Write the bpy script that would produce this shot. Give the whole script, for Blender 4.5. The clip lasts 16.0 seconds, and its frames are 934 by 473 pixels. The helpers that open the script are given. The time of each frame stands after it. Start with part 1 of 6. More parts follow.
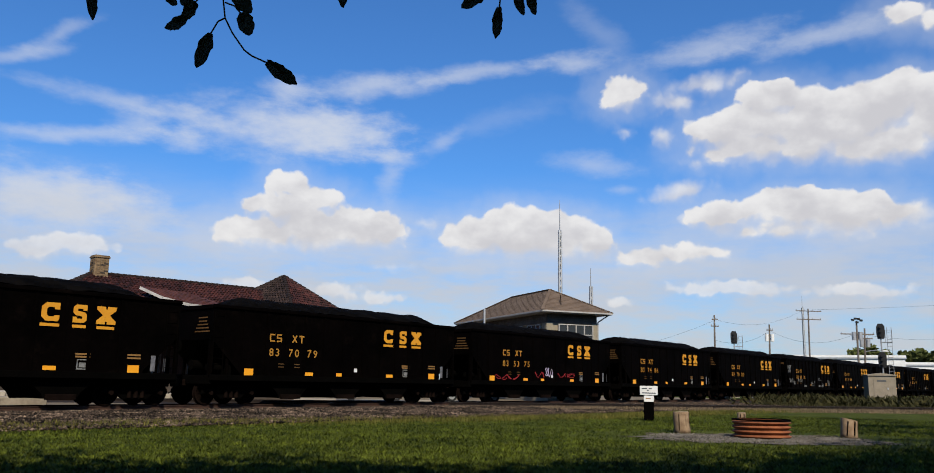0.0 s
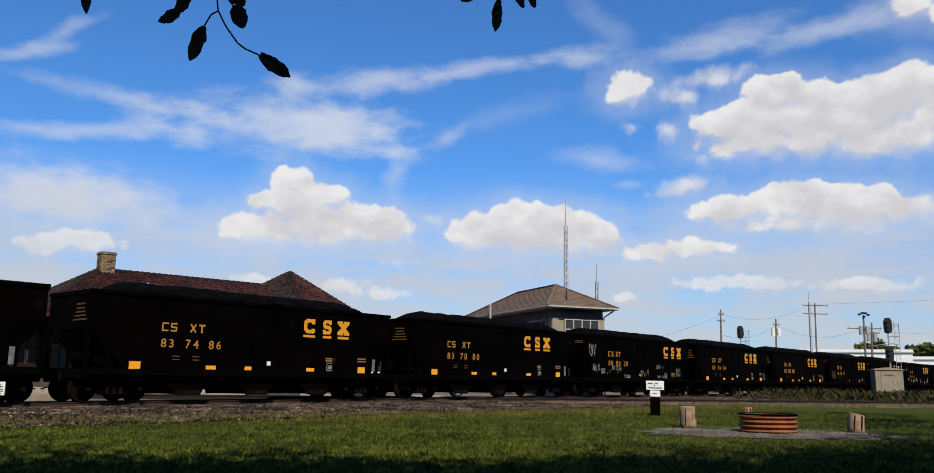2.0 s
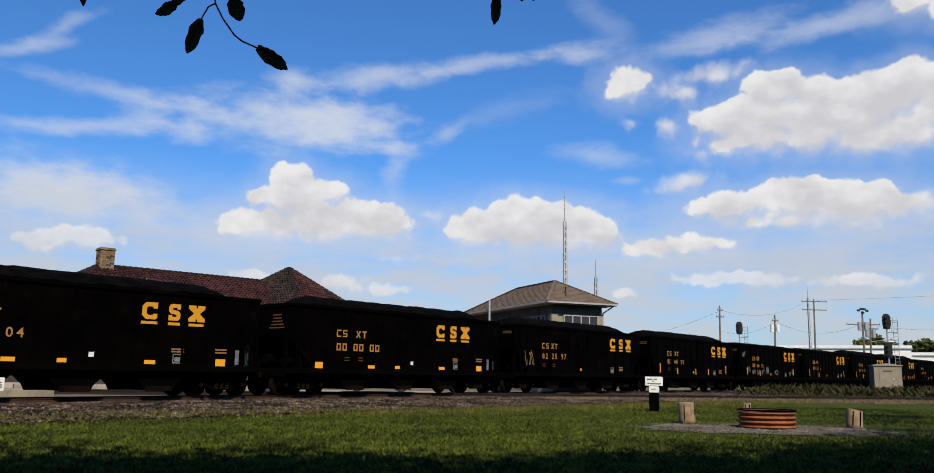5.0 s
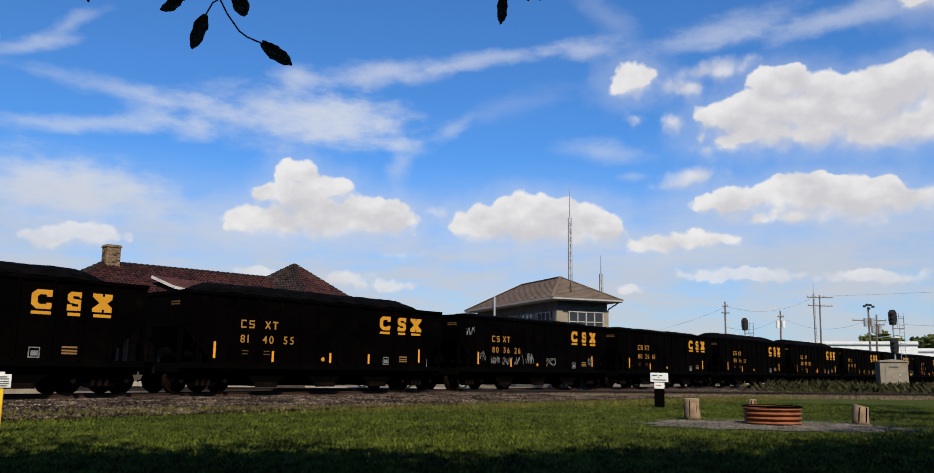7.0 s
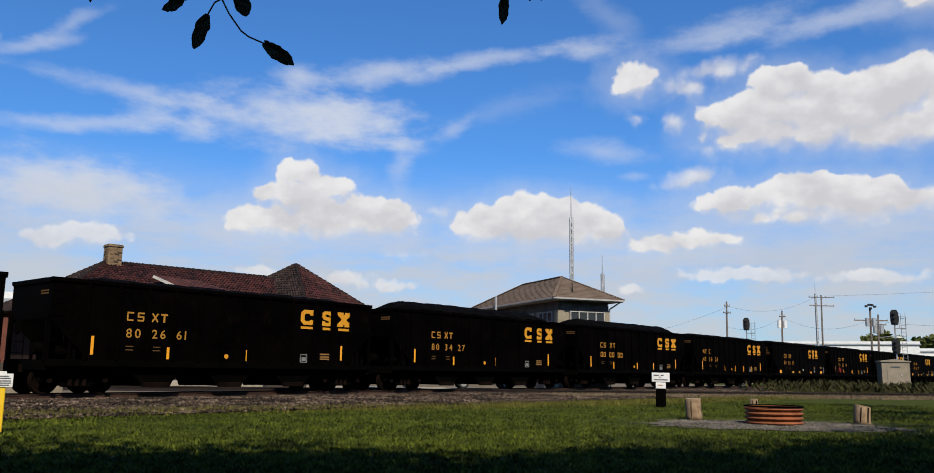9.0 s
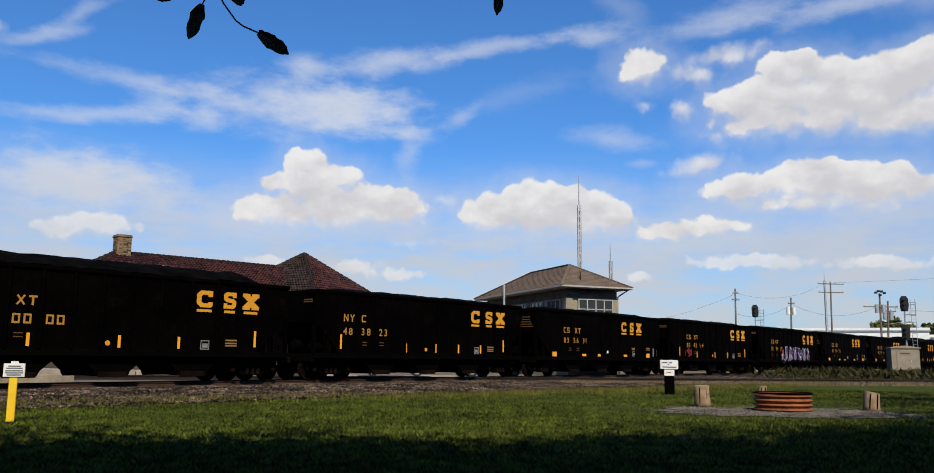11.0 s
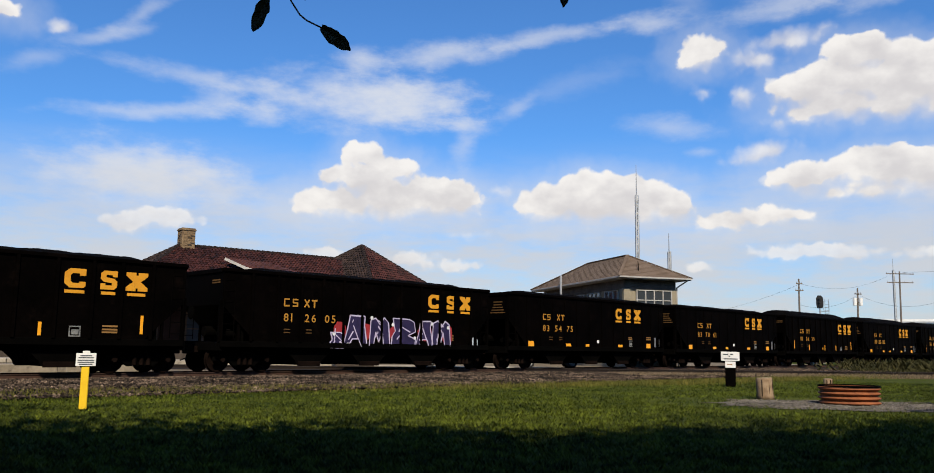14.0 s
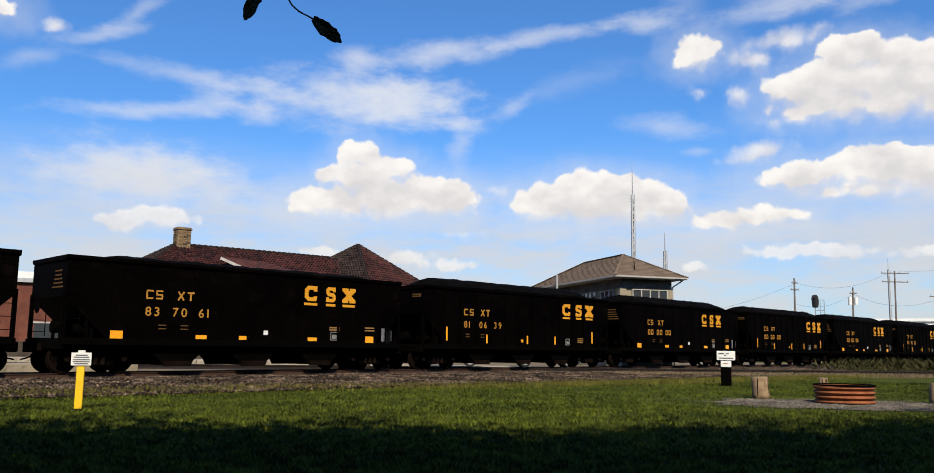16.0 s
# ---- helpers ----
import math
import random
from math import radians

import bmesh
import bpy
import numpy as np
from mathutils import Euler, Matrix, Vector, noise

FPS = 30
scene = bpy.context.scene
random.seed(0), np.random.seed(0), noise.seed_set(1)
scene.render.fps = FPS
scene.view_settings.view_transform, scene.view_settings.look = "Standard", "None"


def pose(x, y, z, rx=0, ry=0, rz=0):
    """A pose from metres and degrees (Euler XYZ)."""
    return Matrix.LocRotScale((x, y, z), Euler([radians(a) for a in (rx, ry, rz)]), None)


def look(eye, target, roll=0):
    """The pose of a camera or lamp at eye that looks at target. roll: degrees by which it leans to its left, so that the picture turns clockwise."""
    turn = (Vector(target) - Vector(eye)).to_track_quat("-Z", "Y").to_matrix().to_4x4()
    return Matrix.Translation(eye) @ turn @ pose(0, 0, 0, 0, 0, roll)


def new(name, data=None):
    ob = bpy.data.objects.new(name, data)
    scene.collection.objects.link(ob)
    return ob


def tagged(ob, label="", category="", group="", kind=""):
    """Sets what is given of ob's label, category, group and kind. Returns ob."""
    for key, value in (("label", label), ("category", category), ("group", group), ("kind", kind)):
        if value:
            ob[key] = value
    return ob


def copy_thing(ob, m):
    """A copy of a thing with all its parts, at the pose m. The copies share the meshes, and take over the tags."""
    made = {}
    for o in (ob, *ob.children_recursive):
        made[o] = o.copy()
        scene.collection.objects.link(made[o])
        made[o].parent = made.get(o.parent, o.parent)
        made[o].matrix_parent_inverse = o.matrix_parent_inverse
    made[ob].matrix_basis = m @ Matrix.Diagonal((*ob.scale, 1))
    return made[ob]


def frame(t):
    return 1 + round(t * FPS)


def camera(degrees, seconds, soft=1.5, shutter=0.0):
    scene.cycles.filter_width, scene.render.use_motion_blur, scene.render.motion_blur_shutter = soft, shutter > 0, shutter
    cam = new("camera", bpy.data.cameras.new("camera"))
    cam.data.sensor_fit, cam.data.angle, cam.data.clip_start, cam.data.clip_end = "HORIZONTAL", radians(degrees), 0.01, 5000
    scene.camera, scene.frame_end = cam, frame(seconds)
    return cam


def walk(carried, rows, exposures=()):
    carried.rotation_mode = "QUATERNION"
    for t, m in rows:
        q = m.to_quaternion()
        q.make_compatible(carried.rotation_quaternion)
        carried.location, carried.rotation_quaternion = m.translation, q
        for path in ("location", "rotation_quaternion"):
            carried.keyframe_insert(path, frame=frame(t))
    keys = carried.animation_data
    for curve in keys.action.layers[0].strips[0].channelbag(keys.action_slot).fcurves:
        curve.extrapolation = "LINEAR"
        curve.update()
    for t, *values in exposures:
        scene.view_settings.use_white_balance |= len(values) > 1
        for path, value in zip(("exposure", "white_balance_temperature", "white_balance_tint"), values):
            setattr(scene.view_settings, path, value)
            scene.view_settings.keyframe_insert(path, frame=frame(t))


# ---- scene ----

# The eye is 1.15 m over the lawn and only turns. Yaw to the left, pitch up, lean to the left, in degrees.
EYE = Vector((0.0, 0.0, 1.15))


def aim(yaw, pitch, lean):
    y, p = radians(yaw), radians(pitch)
    way = Vector((-math.sin(y) * math.cos(p), math.cos(y) * math.cos(p), math.sin(p)))
    return look(EYE, EYE + way * 10, lean)


cam = camera(58.75, 16.0, soft=0.9)
TURNS = [(0, 0.00, 10.05, 0.94), (0.5, 0.13, 9.93, 1.03), (1, 0.16, 9.92, 1.02), (1.5, 0.23, 9.85, 0.80), (2, 0.39, 9.73, 0.81),
         (2.5, 0.32, 9.69, 0.90), (3, 0.27, 9.63, 0.88), (3.5, 0.31, 9.63, 0.87), (4, 0.26, 9.51, 0.87), (6.5, 0.60, 9.39, 0.75),
         (7, 0.67, 9.20, 0.77), (7.5, 0.66, 9.21, 0.77), (8, 0.69, 9.23, 0.83), (8.5, 0.71, 9.25, 0.78), (9, 0.77, 9.18, 0.81)]
TURNS += [(11.5, 1.80, 8.15, 0.34), (12, 3.83, 7.87, 0.59), (12.5, 5.35, 7.53, 0.76), (13, 5.13, 7.69, 0.68), (13.5, 5.16, 7.69, 0.68),
          (14, 5.21, 7.72, 0.74), (14.5, 5.35, 7.71, 0.78), (15, 5.31, 7.58, 0.75), (15.5, 5.23, 7.48, 0.76), (16, 4.94, 7.68, 0.72)]
walk(cam, [(t, aim(a, b, c)) for t, a, b, c in TURNS],
     [(0, 0.39, 6500, 10), (9, 0.39, 6500, 10), (11.4, 0.39, 6550, 10), (12, 0.47, 6650, 10), (13, 0.52, 6780, 10), (15, 0.53, 6800, 10), (16, 0.61, 6850, 10)])

# ---- sky, sun ----
SUN_AZ, SUN_EL = 168.0, 42.0
sun = new("sun", bpy.data.lights.new("sun", "SUN"))
sun.data.energy, sun.data.angle, sun.data.color = 4.9, radians(0.5), (1.0, 0.91, 0.76)
sun.matrix_world = look((30 * math.sin(radians(SUN_AZ)), 30 * math.cos(radians(SUN_AZ)), 30 * math.tan(radians(SUN_EL))), (0, 0, 0))

# Heaps of cloud, puff by puff: azimuth, height, half width and half height in degrees.
TOWERING = [(-12.6, 13.1, 1.69, 0.96), (-14.8, 11.5, 0.75, 0.6), (-10.7, 12.1, 2.12, 1.05), (-12.6, 11.8, 2.3, 1.3), (-11.2, 11.2, 3.2, 1.1), (-16.1, 9.6, 1.47, 0.71), (-14.0, 9.9, 3.35, 1.12), (-10.6, 10.3, 3.85, 1.46), (-7.3, 10.4, 3.09, 1.35), (-5.8, 10.3, 1.74, 1.23)]
ROUND = [(3.9, 11.1, 2.58, 1.23), (0.2, 9.9, 2.3, 1.32), (3.7, 10.3, 3.95, 1.72), (7.0, 10.2, 2.8, 1.55), (8.9, 9.7, 1.55, 1.3)]
FLAT = [(11.7, 8.4, 2.07, 0.6), (14.6, 8.7, 2.41, 0.64), (16.4, 8.9, 1.72, 0.47)]
GREAT = [(20.8, 18.6, 2.47, 1.42), (23.4, 18.3, 1.52, 1.11), (26.5, 17.4, 3.42, 1.73), (28.7, 18.0, 1.91, 1.48), (31.1, 17.0, 2.82, 2.25), (24.3, 16.6, 5.66, 1.77), (17.6, 16.8, 2.55, 1.16), (16.3, 16.9, 1.33, 0.93),
         (18.4, 15.3, 3.05, 0.8), (20.4, 17.2, 3.6, 1.5), (19.6, 16.0, 3.4, 1.2), (22.8, 15.6, 3.6, 1.2), (27.0, 15.2, 4.38, 1.38)]
LONG = [(17.4, 11.3, 2.97, 0.94), (21.9, 11.5, 3.79, 1.52), (25.1, 11.1, 3.09, 1.41), (27.4, 10.7, 1.65, 0.91), (22.2, 10.2, 5.37, 0.76)]
CORNERS = [(29.1, 22.8, 1.73, 0.75), (30.5, 22.1, 1.45, 0.74), (-35.7, 19.8, 1.44, 0.68), (10.9, 19.7, 1.91, 1.17)]
LOW = [(-25.8, 8.1, 2.78, 0.74), (-27.7, 7.7, 1.38, 0.58), (-24.2, 8.3, 1.39, 0.41), (24.8, 6.3, 2.55, 0.48), (27.0, 6.0, 2.03, 0.4), (17.1, 6.5, 3.2, 0.59), (19.2, 6.2, 1.47, 0.43), (-14.7, 6.4, 1.47, 0.44),
       (-9.4, 6.2, 2.09, 0.53), (-6.4, 5.7, 2.04, 0.53), (10.4, 5.8, 1.12, 0.36)]
# Thin, half clear puffs.
WISPS = [(16.6, 19.9, 2.77, 0.92), (18.8, 20.5, 1.16, 0.53), (14.9, 18.8, 2.8, 0.93), (11.1, 17.0, 1.07, 0.56), (13.8, 16.7, 0.96, 0.79), (14.8, 13.0, 2.28, 0.95), (13.0, 12.5, 1.2, 0.48), (28.7, 10.6, 2.09, 1.01),
         (-3.0, 10.9, 1.42, 0.53), (-4.9, 7.9, 2.06, 0.33), (16.0, 14.8, 1.56, 0.55), (-32.5, 19.5, 1.16, 0.7)]
# Veils and streaks: the same, a turn and a density.
STREAKS = [(-12.7, 16.8, 8.1, 1.8, -1, 0.7), (-9.8, 16.8, 4.8, 1.4, -1, 0.8), (-12.9, 19.3, 2.1, 0.86, -1, 0.6), (-22.6, 17.3, 8.0, 0.55, -5, 0.5), (-26.3, 15.0, 6.5, 0.5, 5, 0.55), (-22.3, 16.2, 2.2, 0.9, -1, 0.5),
           (-19.6, 15.5, 1.7, 0.7, -1, 0.5), (-6.6, 20.1, 5.1, 0.8, 6, 0.65), (0.2, 21.2, 6.0, 0.5, 5, 0.55), (7.3, 21.8, 3.1, 0.6, 1, 0.6), (9.5, 23.6, 4.0, 0.9, -40, 0.2)]
VEILS = [(17.1, 22.3, 5.0, 0.9, 9, 0.55), (24.3, 22.2, 6.1, 0.7, 5, 0.55), (-29.8, 19.3, 3.2, 0.45, 17, 0.42), (-27.6, 20.9, 2.6, 0.42, 36, 0.36), (-33.8, 17.2, 2.3, 0.5, 19, 0.3), (-2.0, 16.5, 1.7, 0.53, 34, 0.35),
         (-5.4, 15.3, 2.0, 0.57, -4, 0.55), (-5.6, 14.0, 0.84, 1.7, -1, 0.4), (8.7, 15.0, 3.3, 0.72, -7, 0.45), (10.8, 13.2, 1.1, 0.32, -1, 0.35), (-26.9, 10.6, 6.6, 2.1, -1, 0.9), (-27.5, 11.2, 4.6, 1.3, 0, 0.6), (-22.4, 10.5, 3.2, 1.3, -21, 0.5),
         (-17.8, 9.0, 6.1, 0.94, -1, 0.4), (23.2, 8.2, 2.4, 1.1, -1, 0.3), (2.0, 18.0, 5.5, 0.8, 14, 0.15)]


class Graph:
    """Short hand for wiring nodes."""

    def __init__(self, tree):
        self.tree = tree

    def node(self, kind, **sets):
        n = self.tree.nodes.new(kind)
        if "operation" in sets:
            n.operation = sets["operation"]
        if "use_clamp" in sets:
            n.use_clamp = sets["use_clamp"]
        if "data_type" in sets:
            n.data_type, n.blend_type = sets["data_type"], sets["blend_type"]
        if "interpolation_type" in sets:
            n.interpolation_type = sets["interpolation_type"]
        if "vector_type" in sets:
            n.vector_type = sets["vector_type"]
        if "node_tree" in sets:
            n.node_tree = sets["node_tree"]
        return n

    def put(self, sock, v):
        if isinstance(v, bpy.types.NodeSocket):
            self.tree.links.new(v, sock)
        elif v is not None:
            sock.default_value = v

    def math(self, op, a, b=None, clamp=False, third=None):
        n = self.node("ShaderNodeMath", operation=op, use_clamp=clamp)
        self.put(n.inputs[2], third)
        self.put(n.inputs[0], a)
        self.put(n.inputs[1], b)
        return n.outputs[0]

    def vec(self, op, a, b=None):
        n = self.node("ShaderNodeVectorMath", operation=op)
        self.put(n.inputs[0], a)
        self.put(n.inputs[1], b)
        return n.outputs["Value" if op in ("LENGTH", "DOT_PRODUCT") else "Vector"]

    def noise(self, at, scale, detail=4.0, rough=0.5):
        n = self.node("ShaderNodeTexNoise")
        self.put(n.inputs["Vector"], at)
        n.inputs["Scale"].default_value, n.inputs["Detail"].default_value, n.inputs["Roughness"].default_value = scale, detail, rough
        return n

    def step(self, v, lo, hi, a=0.0, b=1.0):
        n = self.node("ShaderNodeMapRange", interpolation_type="SMOOTHSTEP")
        self.put(n.inputs[0], v)
        for i, x in enumerate((lo, hi, a, b)):
            n.inputs[1 + i].default_value = x
        return n.outputs[0]

    def mix(self, f, a, b, blend="MIX"):
        n = self.node("ShaderNodeMix", data_type="RGBA", blend_type=blend)
        self.put(n.inputs[0], f)
        self.put(n.inputs[6], a)
        self.put(n.inputs[7], b)
        return n.outputs[2]


def heap_field(name, puffs):
    """A node group: degrees of azimuth and height in, depth inside the cloud's outline in degrees out."""
    g = bpy.data.node_groups.new(name, "ShaderNodeTree")
    g.interface.new_socket("At", in_out="INPUT", socket_type="NodeSocketVector")
    g.interface.new_socket("Depth", in_out="OUTPUT", socket_type="NodeSocketFloat")
    q = Graph(g)
    raw = q.node("NodeGroupInput").outputs[0]
    at = raw
    for scale, across, up in ((0.42, 1.3, 0.7), (1.5, 0.5, 0.36)):
        off = q.vec("SUBTRACT", q.noise(raw, scale, 3.0, 0.5).outputs["Color"], (0.5, 0.5, 0.5))
        at = q.vec("ADD", at, q.vec("MULTIPLY", off, (across, up, 0.0)))
    best = None
    for az, el, rx, ry in puffs:
        d = q.vec("MULTIPLY", q.vec("SUBTRACT", at, (az, el, 0)), (1 / rx, 1 / ry, 0))
        d = q.vec("MAXIMUM", d, q.vec("MULTIPLY", d, (-1.0, -0.85, 0)))   # the base reaches lower
        v = q.math("MULTIPLY", q.math("SUBTRACT", 1.0, q.vec("LENGTH", d)), ry)
        best = v if best is None else q.math("SMOOTH_MAX", best, v, third=0.7)
    # rounded lobes of two sizes
    for scale, amount in ((0.8, 0.5), (2.0, 0.2)):
        lobe = q.node("ShaderNodeTexVoronoi")
        lobe.feature = "SMOOTH_F1"
        q.put(lobe.inputs["Vector"], at)
        lobe.inputs["Scale"].default_value, lobe.inputs["Smoothness"].default_value = scale, 0.5
        best = q.math("ADD", best, q.math("MULTIPLY", q.math("SUBTRACT", 0.5, lobe.outputs["Distance"]), amount))
    q.put(q.node("NodeGroupOutput").inputs[0], best)
    return g


def make_sky():
    w = bpy.data.worlds.new("sky")
    scene.world, w.use_nodes = w, True
    q = Graph(w.node_tree)
    w.node_tree.nodes.clear()
    sky = q.node("ShaderNodeTexSky")
    sky.sky_type, sky.sun_disc, sky.sun_elevation, sky.sun_rotation = "NISHITA", False, radians(SUN_EL), radians(SUN_AZ)
    sky.air_density, sky.dust_density, sky.ozone_density = 1.0, 0.6, 2.0
    blue = q.mix(1.0, sky.outputs[0], (0.46, 0.945, 1.5, 1), "MULTIPLY")
    ray = q.node("ShaderNodeTexCoord").outputs["Generated"]
    sep = q.node("ShaderNodeSeparateXYZ")
    q.put(sep.inputs[0], ray)
    az = q.math("MULTIPLY", q.math("ARCTAN2", sep.outputs[0], sep.outputs[1]), 57.2958)
    el = q.math("MULTIPLY", q.math("ARCSINE", sep.outputs[2]), 57.2958)
    comb = q.node("ShaderNodeCombineXYZ")
    q.put(comb.inputs[0], az)
    q.put(comb.inputs[1], el)
    at = comb.outputs[0]
    # veils, frayed along their length
    wob = q.noise(q.vec("MULTIPLY", at, (0.6, 1.0, 1.0)), 0.5, 4.0, 0.55)
    far = q.vec("ADD", at, q.vec("MULTIPLY", q.vec("SUBTRACT", wob.outputs["Color"], (0.5, 0.5, 0.5)), (1.6, 0.9, 0)))
    grain = q.noise(q.vec("MULTIPLY", at, (0.5, 1.1, 1.0)), 0.9, 6.0, 0.6).outputs[0]
    fray = q.math("MULTIPLY", q.math("SUBTRACT", grain, 0.5), 1.1)
    clear = None
    for a, e, rx, ry, turn, dense in STREAKS + VEILS:
        m = q.node("ShaderNodeMapping", vector_type="TEXTURE")
        q.put(m.inputs[0], far)
        m.inputs[1].default_value, m.inputs[2].default_value, m.inputs[3].default_value = (a, e, 0), (0, 0, radians(turn)), (rx * 1.2, ry * 1.45, 1)
        v = q.math("ADD", q.math("SUBTRACT", 1.0, q.vec("LENGTH", m.outputs[0])), fray)
        v = q.step(v, -0.1, 1.05, 1.0, 1.0 - dense * 0.92)
        clear = v if clear is None else q.math("MULTIPLY", clear, v)
    veil = q.math("SUBTRACT", 1.0, clear)
    # pale haze in bands towards the horizon
    band = q.noise(q.vec("MULTIPLY", at, (0.3, 1.2, 1.0)), 0.5, 5.0, 0.6).outputs[0]
    low = q.math("MULTIPLY", q.step(el, 15.0, 6.0), q.step(band, 0.25, 0.65, 0.45, 1.0))
    low = q.math("MULTIPLY", low, 0.88)

    def heap(name, puffs, crisp, soft, thick):
        """Cover and greyness of one set of puffs: sharp above, melting below, the base greyed by the cloud over it."""
        g = heap_field(name, puffs)
        here, above = q.node("ShaderNodeGroup", node_tree=g), q.node("ShaderNodeGroup", node_tree=g)
        q.put(here.inputs[0], at)
        q.put(above.inputs[0], q.vec("ADD", at, (-0.2, 0.75, 0)))
        lump = q.noise(q.vec("MULTIPLY", at, (0.7, 1.0, 1.0)), 0.6, 4.0, 0.5).outputs[0]
        grey = q.step(q.math("ADD", q.math("MULTIPLY", above.outputs[0], 0.45), q.math("MULTIPLY", q.math("SUBTRACT", lump, 0.5), 2.6)), -0.6, 0.85)
        under = q.step(q.math("SUBTRACT", above.outputs[0], here.outputs[0]), -0.35, 0.35)
        width = q.math("ADD", crisp, q.math("MULTIPLY", under, soft))
        cover = q.step(q.math("DIVIDE", q.math("ADD", here.outputs[0], 0.03), width), 0.0, 1.0, 0.0, thick)
        return cover, grey, here.outputs[0]

    out = q.mix(veil, blue, (6.75, 7.15, 7.9, 1))
    out = q.mix(low, out, (5.85, 5.95, 6.25, 1))
    for name, puffs, crisp, soft, thick in (("thin_puffs", WISPS, 1.0, 0.6, 0.8), ("low_heaps", LOW, 0.28, 0.75, 0.66), ("heaps", TOWERING + ROUND + FLAT + GREAT + LONG + CORNERS, 0.24, 0.7, 0.95)):
        cover, grey, depth = heap(name, puffs, crisp, soft, thick)
        if name == "heaps":
            out = q.mix(q.step(depth, -1.3, 0.3, 0.0, 0.28), out, (6.7, 7.0, 7.6, 1))
        out = q.mix(cover, out, q.mix(grey, (8.7, 8.6, 8.5, 1), (6.3, 6.2, 6.4, 1)))
    bg = q.node("ShaderNodeBackground")
    q.put(bg.inputs[0], out)
    bg.inputs[1].default_value = 0.075
    q.put(q.node("ShaderNodeOutputWorld").inputs[0], bg.outputs[0])


make_sky()


# ---- materials ----
def surface(name, a, b, size=1.0, rough=0.8, bump=0.2, metal=0.0, stain=None, spread=0.5, gloss=0.5, each=0.0, sheen=0.0):
    """Two tones mixed at a coarse and a fine scale, an optional stain, and relief. size: metres of the coarse mottling. each: how far single pieces differ."""
    m = bpy.data.materials.new(name)
    m.use_nodes = True
    q = Graph(m.node_tree)
    bsdf = m.node_tree.nodes["Principled BSDF"]
    at = q.node("ShaderNodeTexCoord").outputs["Object"]
    big = q.noise(at, 1.0 / size, 3.0, 0.55).outputs[0]
    fine = q.noise(at, 9.0 / size, 5.0, 0.65).outputs[0]
    f = q.step(q.math("ADD", q.math("MULTIPLY", big, 0.6), q.math("MULTIPLY", fine, 0.4)), 0.5 - spread * 0.4, 0.5 + spread * 0.4)
    col = q.mix(f, (*a, 1), (*b, 1))
    if stain:
        dirt = q.step(q.noise(at, 2.7 / size, 6.0, 0.7).outputs[0], 0.55, 0.72)
        col = q.mix(q.math("MULTIPLY", dirt, 0.7), col, (*stain, 1))
    if each:
        rnd = q.node("ShaderNodeObjectInfo").outputs["Random"]
        hsv = q.node("ShaderNodeHueSaturation")
        q.put(hsv.inputs["Value"], q.math("ADD", 1.0 - each / 2, q.math("MULTIPLY", rnd, each)))
        q.put(hsv.inputs["Color"], col)
        col = hsv.outputs[0]
    q.put(bsdf.inputs["Base Color"], col)
    q.put(bsdf.inputs["Roughness"], q.math("ADD", rough - 0.08, q.math("MULTIPLY", fine, 0.16), True))
    bsdf.inputs["Metallic"].default_value, bsdf.inputs["Specular IOR Level"].default_value = metal, gloss
    if bump:
        b_ = q.node("ShaderNodeBump")
        b_.inputs["Strength"].default_value, b_.inputs["Distance"].default_value = bump, 0.03 * size
        q.put(b_.inputs["Height"], fine)
        q.put(bsdf.inputs["Normal"], b_.outputs[0])
    return m


def island(name, a, b, rough=0.8, gloss=0.5, bias=1.0):
    """For many loose pieces in one mesh: each takes its own tone between a and b."""
    m = bpy.data.materials.new(name)
    m.use_nodes = True
    q = Graph(m.node_tree)
    bsdf = m.node_tree.nodes["Principled BSDF"]
    rnd = q.node("ShaderNodeNewGeometry").outputs["Random Per Island"]
    at = q.node("ShaderNodeTexCoord").outputs["Object"]
    big = q.step(q.noise(at, 0.5, 4.0, 0.6).outputs[0], 0.35, 0.65)
    clump = q.step(q.noise(at, 3.2, 3.0, 0.6).outputs[0], 0.38, 0.62)
    f = q.math("ADD", q.math("MULTIPLY", rnd, 0.4), q.math("ADD", q.math("MULTIPLY", big, 0.25), q.math("MULTIPLY", clump, 0.35)))
    f = q.math("POWER", f, bias) if bias != 1.0 else f
    q.put(bsdf.inputs["Base Color"], q.mix(f, (*a, 1), (*b, 1)))
    bsdf.inputs["Roughness"].default_value, bsdf.inputs["Specular IOR Level"].default_value = rough, gloss
    bsdf.inputs["Transmission Weight"].default_value = 0.0
    return m


def clear_glass():
    m = bpy.data.materials.new("window_glass")
    m.use_nodes = True
    b = m.node_tree.nodes["Principled BSDF"]
    b.inputs["Base Color"].default_value, b.inputs["Roughness"].default_value = (0.03, 0.035, 0.04, 1), 0.05
    b.inputs["Specular IOR Level"].default_value = 0.8
    return m


